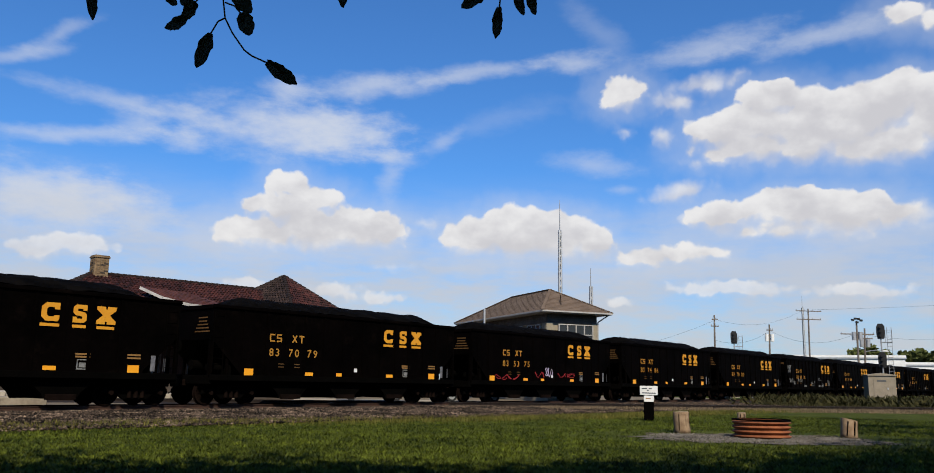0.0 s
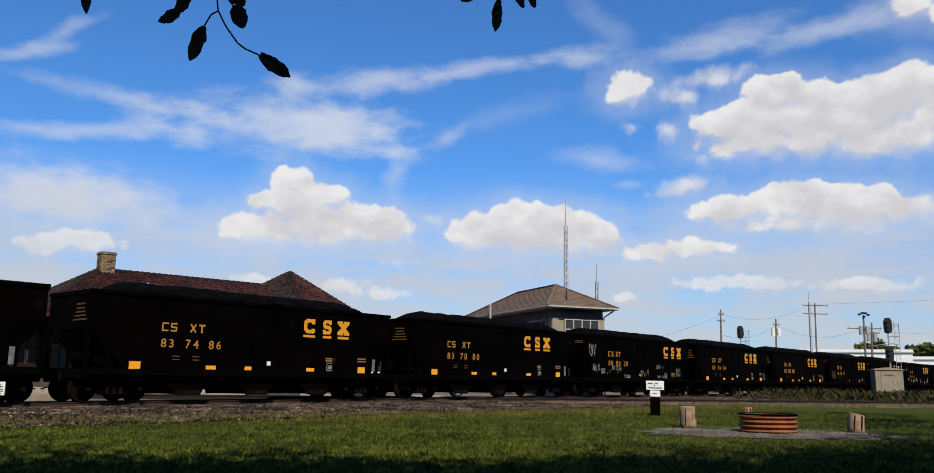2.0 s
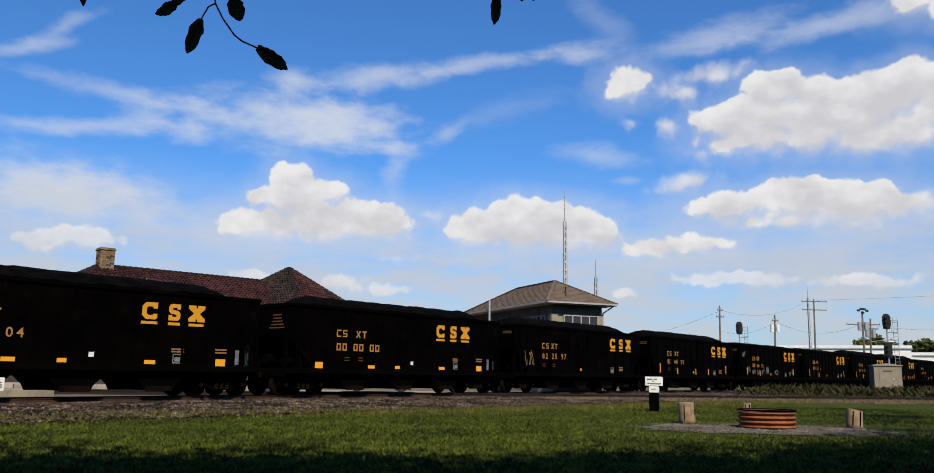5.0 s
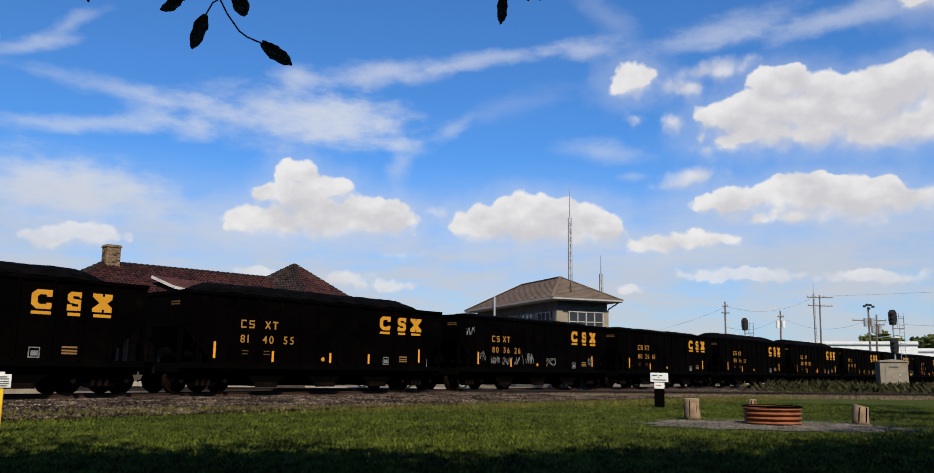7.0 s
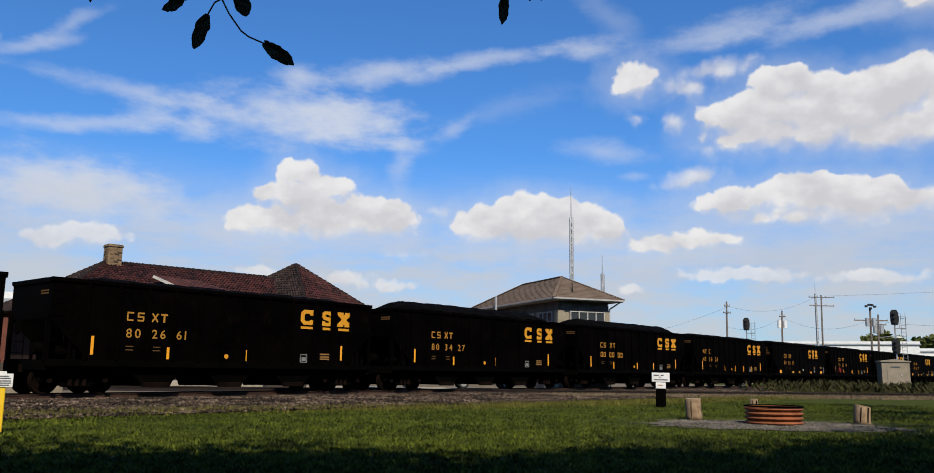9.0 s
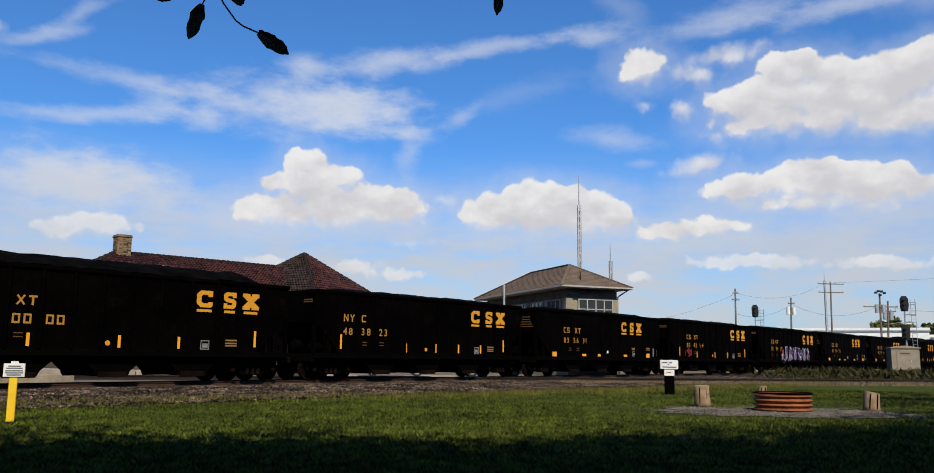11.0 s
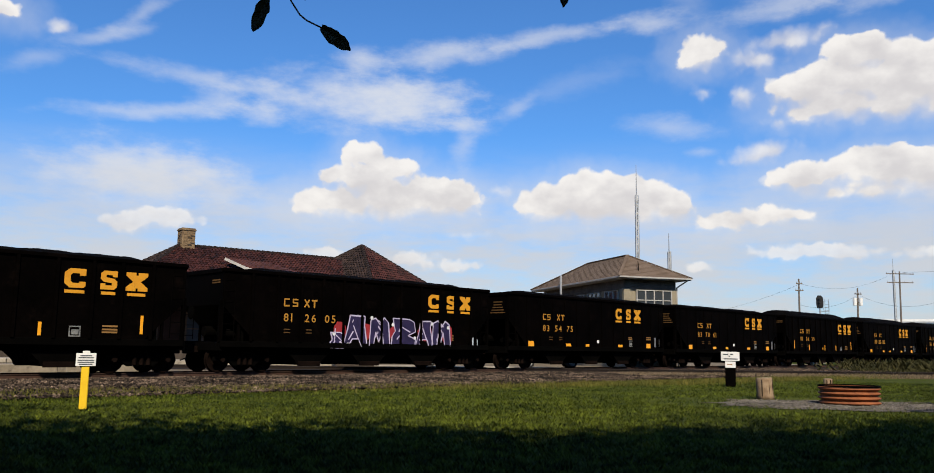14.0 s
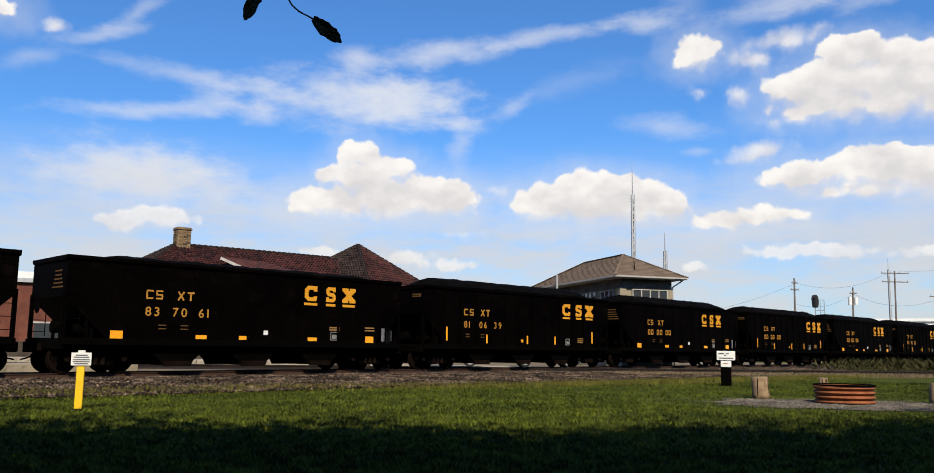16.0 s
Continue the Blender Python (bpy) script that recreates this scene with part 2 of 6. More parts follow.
TURF = surface("turf", (0.013, 0.024, 0.002), (0.055, 0.062, 0.008), 1.2, 0.95, 0.8, stain=(0.075, 0.055, 0.018), gloss=0.05)
BLADE = island("grass_blade", (0.003, 0.009, 0.0008), (0.125, 0.148, 0.014), 0.75, 0.10, 1.75)
FRINGE = island("yellowed_grass", (0.022, 0.032, 0.004), (0.125, 0.105, 0.020), 0.8, 0.15)
DRY = island("dry_weed", (0.05, 0.038, 0.02), (0.24, 0.175, 0.11), 0.9, 0.1, 1.3)
WEED = island("green_weed", (0.006, 0.008, 0.0025), (0.048, 0.042, 0.014), 0.85, 0.1)
BALLAST = surface("ballast", (0.005, 0.0035, 0.0026), (0.026, 0.019, 0.0145), 0.35, 0.95, 1.0, stain=(0.015, 0.012, 0.009), gloss=0.1)
STONE = island("ballast_stone", (0.0035, 0.0025, 0.0018), (0.26, 0.185, 0.13), 0.9, 0.08, 3.3)
CHIP = island("gravel_chip", (0.018, 0.015, 0.011), (0.20, 0.175, 0.145), 0.95, 0.1, 1.6)
GRAVEL = surface("pale_gravel", (0.0263, 0.021, 0.015), (0.1275, 0.1087, 0.0863), 0.5, 0.95, 0.9, stain=(0.0225, 0.0225, 0.0075), gloss=0.2)
YARD = surface("yard_dirt", (0.07, 0.055, 0.038), (0.17, 0.135, 0.095), 1.4, 0.95, 0.6, stain=(0.05, 0.045, 0.03), gloss=0.1)
CONCRETE = surface("concrete", (0.16, 0.135, 0.10), (0.30, 0.255, 0.195), 1.1, 0.9, 0.3, stain=(0.09, 0.075, 0.058), gloss=0.2, each=0.35)
TIE = surface("creosoted_wood", (0.0225, 0.015, 0.0105), (0.0562, 0.0375, 0.0255), 0.5, 0.9, 0.6, stain=(0.075, 0.06, 0.0488), gloss=0.2, each=0.5)
RUST_RAIL = surface("rusty_rail", (0.0165, 0.0075, 0.0045), (0.0488, 0.0225, 0.0128), 0.6, 0.85, 0.3, gloss=0.3)
DARK_RAIL = surface("dark_rail", (0.0045, 0.003, 0.0023), (0.015, 0.009, 0.0067), 0.6, 0.85, 0.3, gloss=0.2)
BRIGHT_RAIL = surface("worn_rail_head", (0.0165, 0.0135, 0.0112), (0.0375, 0.0315, 0.027), 1.0, 0.55, 0.05, metal=0.4, gloss=0.3)
BLACK = surface("black_car_paint", (0.0004, 0.0003, 0.0002), (0.0016, 0.001, 0.0008), 1.8, 0.6, 0.1, stain=(0.0034, 0.0021, 0.0016), gloss=0.01)
# Near-black base: the crushed dark beneath the cars is put into the colour.
UNDER = surface("near_black_underframe", (0.0004, 0.0004, 0.0003), (0.0014, 0.0011, 0.0009), 0.8, 0.95, 0.3, gloss=0.02)
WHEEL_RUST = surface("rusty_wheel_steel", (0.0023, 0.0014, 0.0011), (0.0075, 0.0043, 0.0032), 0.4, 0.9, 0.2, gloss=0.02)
COAL = surface("coal", (0.0006, 0.0005, 0.0004), (0.0030, 0.0025, 0.0021), 0.5, 0.85, 1.0, gloss=0.015)
ORANGE = surface("orange_lettering", (0.45, 0.18, 0.009), (0.54, 0.2475, 0.015), 0.5, 0.6, 0.05, stain=(0.165, 0.0675, 0.0112), gloss=0.25)
NUMBER = surface("weathered_orange_number", (0.225, 0.0975, 0.0135), (0.375, 0.18, 0.0225), 0.4, 0.7, 0.05, stain=(0.09, 0.0375, 0.009), gloss=0.2)
TAPE = surface("orange_reflector", (0.6375, 0.2475, 0.009), (0.69, 0.3, 0.015), 0.5, 0.4, 0.0, gloss=0.4)
DIM = surface("rubbed_stencil", (0.045, 0.022, 0.008), (0.105, 0.055, 0.018), 0.2, 0.8, 0.0, stain=(0.02, 0.011, 0.005), gloss=0.1)
FADED = surface("faded_stencil", (0.15, 0.075, 0.0225), (0.225, 0.12, 0.0375), 0.3, 0.8, 0.0, gloss=0.2)
PALE_STEEL = surface("pale_steel", (0.03, 0.03, 0.033), (0.16, 0.16, 0.17), 0.25, 0.6, 0.1, stain=(0.02, 0.016, 0.013), gloss=0.3)
DULL = surface("dull_steel", (0.008, 0.008, 0.009), (0.05, 0.05, 0.053), 0.25, 0.7, 0.1, gloss=0.2)
WHITE = surface("white_paint", (0.495, 0.495, 0.48), (0.6, 0.6, 0.585), 0.8, 0.55, 0.05, stain=(0.4125, 0.3975, 0.36), gloss=0.4)
PURPLE = surface("violet_spray_paint", (0.009, 0.007, 0.026), (0.026, 0.018, 0.058), 0.4, 0.6, 0.0, gloss=0.2)
LILAC = surface("lilac_spray_paint", (0.3, 0.255, 0.375), (0.435, 0.39, 0.495), 0.4, 0.6, 0.0, gloss=0.3)
SCARLET = surface("red_spray_paint", (0.165, 0.009, 0.015), (0.27, 0.0225, 0.0225), 0.4, 0.6, 0.0, gloss=0.3)
PALE_SPRAY = surface("pale_spray_paint", (0.05, 0.05, 0.048), (0.22, 0.22, 0.21), 0.3, 0.7, 0.0, stain=(0.02, 0.02, 0.019), gloss=0.1)
TILE = surface("red_clay_tile", (0.03, 0.0097, 0.0075), (0.075, 0.0225, 0.0158), 0.8, 0.75, 0.3, stain=(0.0225, 0.0105, 0.0083), gloss=0.3)
# Side shade of the left-facing slopes put into darker tile; ridge tiles share it.
DARK_TILE = surface("dark_brown_tile", (0.009, 0.006, 0.005), (0.028, 0.018, 0.015), 0.8, 0.8, 0.3, stain=(0.014, 0.010, 0.008), gloss=0.15)
TILE_PIECE = island("red_tile_piece", (0.003, 0.0015, 0.0014), (0.074, 0.021, 0.016), 0.75, 0.2, 1.35)
SHADE_PIECE = island("shade_tile_piece", (0.004, 0.003, 0.0025), (0.045, 0.027, 0.022), 0.8, 0.15, 1.2)
SHINGLE = surface("tan_shingle", (0.085, 0.060, 0.043), (0.135, 0.098, 0.072), 0.7, 0.9, 0.4, stain=(0.07, 0.05, 0.038), gloss=0.1)
BRICK = surface("buff_brick", (0.0638, 0.039, 0.0225), (0.2025, 0.1387, 0.075), 0.5, 0.9, 0.5, stain=(0.09, 0.0562, 0.0375), gloss=0.2, each=0.4)
# Depot brick with the deep shade under the eaves put into its colour.
SHADED_BRICK = surface("shaded_brick", (0.009, 0.0045, 0.0034), (0.0225, 0.0112, 0.0083), 0.8, 0.9, 0.4, gloss=0.1)
OLD_WALL = surface("weathered_brown_wall", (0.0263, 0.0203, 0.0158), (0.0562, 0.0435, 0.0338), 0.8, 0.9, 0.4, stain=(0.0188, 0.015, 0.012), gloss=0.1)
RED_BRICK = surface("red_brick", (0.075, 0.024, 0.0165), (0.1275, 0.045, 0.0285), 0.8, 0.9, 0.4, gloss=0.2)
CREAM = surface("cream_stucco", (0.165, 0.1387, 0.0975), (0.2475, 0.2137, 0.1537), 1.2, 0.85, 0.2, stain=(0.1125, 0.09, 0.0675), gloss=0.2)
# Grey-brown boards, darkened in colour for the shade of the tower's eaves.
SHADED_BOARD = surface("shaded_weatherboard", (0.050, 0.043, 0.037), (0.105, 0.092, 0.08), 0.8, 0.85, 0.3, stain=(0.04, 0.034, 0.03), gloss=0.1)
TRIM = surface("old_white_trim", (0.225, 0.2137, 0.195), (0.345, 0.33, 0.3075), 0.8, 0.7, 0.1, stain=(0.15, 0.135, 0.12), gloss=0.3)
GLASS = clear_glass()
ZINC = surface("galvanised_steel", (0.225, 0.2325, 0.24), (0.345, 0.3525, 0.36), 0.5, 0.5, 0.1, metal=0.5)
POLE_WOOD = surface("grey_pole_wood", (0.075, 0.06, 0.0488), (0.1425, 0.12, 0.1013), 0.6, 0.9, 0.3, gloss=0.2)
SIGNAL = surface("black_signal_paint", (0.0045, 0.0045, 0.0045), (0.0105, 0.0105, 0.0105), 0.5, 0.6, 0.05, gloss=0.3)
RING_RUST = surface("rusted_ring_steel", (0.0975, 0.027, 0.009), (0.2325, 0.075, 0.0255), 0.25, 0.8, 0.3, stain=(0.045, 0.0135, 0.0067), gloss=0.3)
BARK = surface("stump_bark", (0.12, 0.075, 0.0413), (0.255, 0.18, 0.1125), 0.18, 0.9, 0.9, stain=(0.0525, 0.03, 0.0188), gloss=0.2)
CUT_WOOD = surface("cut_wood", (0.21, 0.15, 0.09), (0.315, 0.24, 0.1575), 0.15, 0.85, 0.4, stain=(0.12, 0.075, 0.045), gloss=0.2)
YELLOW = surface("yellow_marker_plastic", (0.54, 0.33, 0.006), (0.615, 0.405, 0.0112), 0.3, 0.5, 0.05, gloss=0.4)
SIGN_INK = surface("dark_ink", (0.03, 0.0375, 0.045), (0.0525, 0.06, 0.0675), 0.3, 0.6, 0.0, gloss=0.2)
SHED_PAINT = surface("beige_hut_paint", (0.15, 0.125, 0.09), (0.21, 0.175, 0.13), 0.8, 0.7, 0.1, stain=(0.11, 0.085, 0.06), gloss=0.2)
FAR_LEAF = island("far_foliage", (0.022, 0.034, 0.009), (0.10, 0.105, 0.03), 0.9, 0.1)
LEAF = surface("oak_leaf", (0.006, 0.010, 0.003), (0.012, 0.018, 0.005), 0.05, 0.6, 0.3, gloss=0.3)
CROWN = island("crown_leaf", (0.02, 0.04, 0.008), (0.06, 0.09, 0.02), 0.7, 0.3)
TREE_BARK = surface("tree_bark", (0.0375, 0.0285, 0.021), (0.0825, 0.0638, 0.0488), 0.25, 0.95, 1.0, gloss=0.2)
RUBBER = surface("tyre_rubber", (0.006, 0.006, 0.006), (0.012, 0.012, 0.012), 0.3, 0.85, 0.1, gloss=0.3)
RED_PAINT = surface("red_car_paint", (0.225, 0.012, 0.0105), (0.285, 0.0225, 0.015), 1.0, 0.35, 0.0, gloss=0.5)


# ---- shapes ----
def box(bm, lo, hi, m=None, bev=0.0):
    c, s = [(a + b) / 2 for a, b in zip(lo, hi)], [abs(b - a) for a, b in zip(lo, hi)]
    mat_ = Matrix.Translation(c) @ Matrix.Diagonal((*s, 1))
    r = bmesh.ops.create_cube(bm, size=1.0, matrix=(m @ mat_) if m else mat_)
    if bev:
        edges = list({e for v in r["verts"] for e in v.link_edges})
        bmesh.ops.bevel(bm, geom=edges, offset=bev, segments=1, affect="EDGES", profile=0.5)
    return bm


def beam(bm, a, b, w, h, up=(0, 0, 1)):
    a, b = Vector(a), Vector(b)
    x = (b - a).normalized()
    y = Vector(up).cross(x)
    y = y.normalized() if y.length > 1e-4 else Vector((0, 1, 0))
    z = x.cross(y)
    m = Matrix((x, y, z)).transposed().to_4x4()
    m.translation = (a + b) / 2
    bmesh.ops.create_cube(bm, size=1.0, matrix=m @ Matrix.Diagonal(((b - a).length, w, h, 1)))
    return bm


def tube(bm, a, b, r0, r1=None, n=10):
    a, b = Vector(a), Vector(b)
    q = (b - a).to_track_quat("Z", "Y").to_matrix().to_4x4()
    q.translation = (a + b) / 2
    bmesh.ops.create_cone(bm, cap_ends=True, segments=n, radius1=r0, radius2=r0 if r1 is None else r1, depth=(b - a).length, matrix=q)
    return bm


def lathe(bm, prof, n=20, m=None, axis="Z"):
    """Turns (radius, height) pairs round an axis."""
    rings = []
    for r, z in prof:
        ring = []
        for i in range(n):
            a = 2 * math.pi * i / n
            p = Vector((r * math.cos(a), r * math.sin(a), z)) if axis == "Z" else Vector((r * math.cos(a), z, r * math.sin(a)))
            ring.append(bm.verts.new(m @ p if m else p))
        rings.append(ring)
    for p, q in zip(rings, rings[1:]):
        for i in range(n):
            bm.faces.new((p[i], p[(i + 1) % n], q[(i + 1) % n], q[i]))
    for ring in (rings[0], rings[-1]):
        bm.faces.new(ring)
    return bm


def prism(bm, pts, y0, y1, m=None):
    """A polygon in x and z, thick from y0 to y1."""
    f = [bm.verts.new((m @ Vector((x, y0, z))) if m else (x, y0, z)) for x, z in pts]
    b = [bm.verts.new((m @ Vector((x, y1, z))) if m else (x, y1, z)) for x, z in pts]
    bm.faces.new(f)
    bm.faces.new(b[::-1])
    for i in range(len(pts)):
        j = (i + 1) % len(pts)
        bm.faces.new((f[j], f[i], b[i], b[j]))
    return bm


def mesh_of(name, bm, material, smooth=False):
    bmesh.ops.recalc_face_normals(bm, faces=bm.faces)
    me = bpy.data.meshes.new(name)
    bm.to_mesh(me)
    bm.free()
    for mat_ in material if isinstance(material, (list, tuple)) else [material]:
        me.materials.append(mat_)
    if smooth:
        me.polygons.foreach_set("use_smooth", [True] * len(me.polygons))
    return me


def part(name, bm, material, parent=None, label="", smooth=False, at=None):
    me = bm if isinstance(bm, bpy.types.Mesh) else mesh_of(name, bm, material, smooth)
    ob = new(name, me)
    ob.parent = parent
    if at is not None:
        ob.matrix_basis = at
    return tagged(ob, label)


def thing(name, m, label, category, group="", kind=""):
    ob = new(name)
    ob.empty_display_size = 0.3
    ob.matrix_basis = m
    return tagged(ob, label, category, group, kind)


def setting(name, bm, material, label, category, smooth=False, kind="structure"):
    return tagged(part(name, bm, material, smooth=smooth), label, category, kind=kind)


def soup(name, verts, faces, material, smooth=False):
    me = bpy.data.meshes.new(name)
    me.from_pydata(verts, [], faces)
    me.materials.append(material)
    return me


B = bmesh.new
# ---- the ground and the tracks ----
# The train's track runs 29.25 m off at its nearest, at an azimuth of 40.2 degrees. Its own frame: x along it, y away from the lawn.
TRACK = pose(-22.33, 18.89, 0.19, 0, 0, 49.77)
CROSS = pose(-2.0, 43.7, 0.19, 0, 0, 11.3)


def make_ground():
    bm = B()
    # One sheet, finer near the lawn, out to the horizon.
    lines = sorted({s * r for r in (0, 3, 6, 9, 12, 16, 20, 25, 32, 42, 60, 90, 150, 300, 700, 1600, 3500) for s in (-1, 1)})
    grid = [[bm.verts.new((x, y, (0.02 * noise.noise(Vector((x * 0.3, y * 0.3, 0))) - 0.012) if max(abs(x), abs(y)) < 40 else 0.0)) for x in lines] for y in lines]
    for j in range(len(lines) - 1):
        for i in range(len(lines) - 1):
            bm.faces.new((grid[j][i], grid[j][i + 1], grid[j + 1][i + 1], grid[j + 1][i]))
    return setting("ground", bm, TURF, "mown green lawn with bare dry spots reaching the horizon", "ground", True)


def bed(name, track, x0, x1, near, far, label):
    """A bed of ballast along a track with a ragged foot on either side; near(x) and far(x) give its half widths."""
    bm = B()
    rows, n = [], int((x1 - x0) / 1.5)
    for i in range(n + 1):
        x = x0 + (x1 - x0) * i / n
        a, b = -near(x), far(x)
        w = 0.5 * noise.noise(Vector((x * 0.35, 1.0, 3.0)))
        prof = [(a + w, -0.215), (a + w + 0.7, -0.165), (-2.4, -0.15), (-1.5, -0.142), (1.5, -0.142), (2.4, -0.15), (b - 0.7 + w, -0.165), (b + w, -0.215)]
        rows.append([bm.verts.new((x, y, z + 0.012 * noise.noise(Vector((x * 1.3, y * 1.3, 0))))) for y, z in prof])
    for p, q in zip(rows, rows[1:]):
        for i in range(len(p) - 1):
            bm.faces.new((p[i], q[i], q[i + 1], p[i + 1]))
    ob = setting(name, bm, BALLAST, label, "ballast bed", True)
    ob.matrix_basis = track
    return ob


def rail_mesh(x0, x1, material):
    prof = [(-0.07, -0.165), (0.07, -0.165), (0.07, -0.15), (0.012, -0.125), (0.012, -0.045), (0.036, -0.03), (0.036, -0.004), (-0.036, -0.004),
            (-0.036, -0.03), (-0.012, -0.045), (-0.012, -0.125), (-0.07, -0.15)]
    bm = B()
    a = [bm.verts.new((x0, y, z)) for y, z in prof]
    b = [bm.verts.new((x1, y, z)) for y, z in prof]
    bm.faces.new(a)
    bm.faces.new(b[::-1])
    for i in range(len(prof)):
        j = (i + 1) % len(prof)
        bm.faces.new((a[i], a[j], b[j], b[i]))
    return mesh_of("rail", bm, material)


def make_track(track, x0, x1, ties, label, steel):
    t = thing("railway_track", track, label, "railway track", kind="structure")
    me = rail_mesh(x0, x1, steel)
    head = mesh_of("rail_head", box(B(), (x0, -0.034, -0.006), (x1, 0.034, 0.0)), BRIGHT_RAIL)
    for y in (-0.755, 0.755):
        r = part("rail", me, None, t, "rusty steel rail", at=pose(0, y, 0))
        part("rail_head", head, None, r, "worn bright running surface")
    tie = mesh_of("tie", box(B(), (-0.115, -1.3, -0.32), (0.115, 1.3, -0.148), bev=0.012), TIE)
    plate = mesh_of("tie_plate", box(box(B(), (-0.09, -0.93, -0.148), (0.09, -0.58, -0.135)), (-0.09, 0.58, -0.148), (0.09, 0.93, -0.135)), RUST_RAIL)
    rng = random.Random(4)
    for i in range(ties[2]):
        x = ties[0] + (ties[1] - ties[0]) * i / ties[2]
        o = part("tie", tie, None, t, at=pose(x + rng.uniform(-0.03, 0.03), rng.uniform(-0.05, 0.05), rng.uniform(-0.012, 0.006), 0, 0, rng.uniform(-1.5, 1.5)))
        if i % 3 == 0:
            part("tie_plate", plate, None, o)
    return t


def scatter_stones(name, track, count, xr, yr, label, seed, zbase=-0.15, material=STONE, size=1.0):
    """Loose stones, each a small lopsided lump."""
    rng = np.random.default_rng(seed)
    base = np.array([(1, 0, 0), (-1, 0, 0), (0, 1, 0), (0, -1, 0), (0, 0, 1), (0, 0, -1)], float)
    tri = [(0, 2, 4), (2, 1, 4), (1, 3, 4), (3, 0, 4), (2, 0, 5), (1, 2, 5), (3, 1, 5), (0, 3, 5)]
    x = rng.uniform(*xr, count)
    y = yr[0] + (yr[1] - yr[0]) * rng.uniform(0, 1, count)
    verts, faces = [], []
    for i in range(count):
        s = rng.uniform(0.02, 0.045) * rng.uniform(0.7, 1.5) * size
        p = base * rng.uniform(0.6, 1.2, (6, 1)) * (s, s, s * 0.7)
        a = rng.uniform(0, 6.28)
        c, d = math.cos(a), math.sin(a)
        p = np.stack((p[:, 0] * c - p[:, 1] * d, p[:, 0] * d + p[:, 1] * c + p[:, 2] * 0.3, p[:, 2]), 1) + (x[i], y[i], zbase + s * 0.3)
        k = len(verts)
        verts += p.tolist()
        faces += [(k + u, k + v, k + w) for u, v, w in tri]
    ob = new(name, soup(name, verts, faces, material))
    ob.matrix_basis = track
    return tagged(ob, label, "ballast", kind="stuff")


def blades(name, spots, low, high, material, label, category, seed, lean=0.5, wide=0.012):
    """Single blades standing at the spots given, three corners each, bent a little."""
    rng = np.random.default_rng(seed)
    n = len(spots)
    h = rng.uniform(low, high, n)
    a = rng.uniform(0, 6.283, n)
    b = rng.uniform(0, 6.283, n)
    w = wide * rng.uniform(0.7, 1.5, n)
    verts = np.empty((n, 3, 3))
    dx, dy = np.cos(a) * w, np.sin(a) * w
    verts[:, 0] = np.stack((spots[:, 0] - dx, spots[:, 1] - dy, spots[:, 2]), 1)
    verts[:, 1] = np.stack((spots[:, 0] + dx, spots[:, 1] + dy, spots[:, 2]), 1)
    verts[:, 2] = np.stack((spots[:, 0] + np.cos(b) * h * lean, spots[:, 1] + np.sin(b) * h * lean, spots[:, 2] + h), 1)
    k = np.arange(n)[:, None] * 3
    ob = new(name, soup(name, verts.reshape(-1, 3).tolist(), np.concatenate((k, k + 1, k + 2), 1).tolist(), material))
    return tagged(ob, label, category, kind="stuff")


PIT = Vector((7.0, 20.0, 0.0))


def lawn_spots(n, seed):
    """Places on the lawn in front of the eye, thinner on the worn ground round the fire ring."""
    rng = np.random.default_rng(seed)
    d = 7.5 + 31.0 * rng.uniform(0, 1, n) ** 1.25
    a = np.radians(rng.uniform(-40, 36, n))
    x, y = d * np.sin(a), d * np.cos(a)
    off = -0.7635 * x + 0.6458 * y
    along = 0.6458 * x + 0.7635 * y
    edge = np.interp(along, (5, 12, 20, 26, 60), (20.2, 20.0, 18.0, 17.0, 15.0)) + 0.5 * np.sin(along * 1.7) + rng.normal(0, 0.35, n)
    r = np.hypot((x - PIT.x) / 2.3, (y - PIT.y) / 1.7) + 0.3 * np.sin(x * 3.1 + y) + 0.3 * np.sin(y * 4.3 - x * 1.3) + rng.normal(0, 0.12, n)
    worn = np.hypot((x - PIT.x) / 4.6, (y - PIT.y) / 3.0)
    keep = (off < edge) & (y < 39.5 + 0.2 * x) & (r > 1.0) & ((worn > 1.0) | (rng.uniform(0, 1, n) < 0.35))
    x, y = x[keep], y[keep]
    return np.stack((x, y, np.zeros(len(x)) - 0.02), 1)


def yard_sheet():
    """Bare ground from behind the main track out to the depot and the tower, with a ragged edge."""
    bm = B()
    rows = []
    for i in range(61):
        x = -70 + 2.6 * i
        a, b = TRACK @ Vector((x, 2.0, 0)), TRACK @ Vector((x, 34.0 + 1.5 * noise.noise(Vector((x * 0.2, 5, 0))), 0))
        rows.append([bm.verts.new((*a.lerp(b, f).xy, 0.022)) for f in (0, 0.2, 0.5, 1.0)])
    for p, q in zip(rows, rows[1:]):
        for i in range(3):
            bm.faces.new((p[i], q[i], q[i + 1], p[i + 1]))
    return bm


make_ground()
bed("ballast_1", TRACK, -70, 330, lambda x: float(np.interp(x, (5, 12, 22, 30, 50), (9.4, 9.4, 11.0, 8.0, 4.0))), lambda x: 4.0, "brown grey ballast bed under the railway track")
bed("ballast_2", CROSS, -80, 180, lambda x: 3.2, lambda x: 3.2, "weedy ballast bed under the crossing track")
setting("yard", yard_sheet(), YARD, "bare trodden dirt and cinders between the tracks", "yard")
make_track(TRACK, -70, 330, (-10, 130, 270), "rusty main railway track on wooden ties", RUST_RAIL)
make_track(CROSS, -80, 180, (-30, 60, 170), "second railway track crossing the main track", DARK_RAIL)
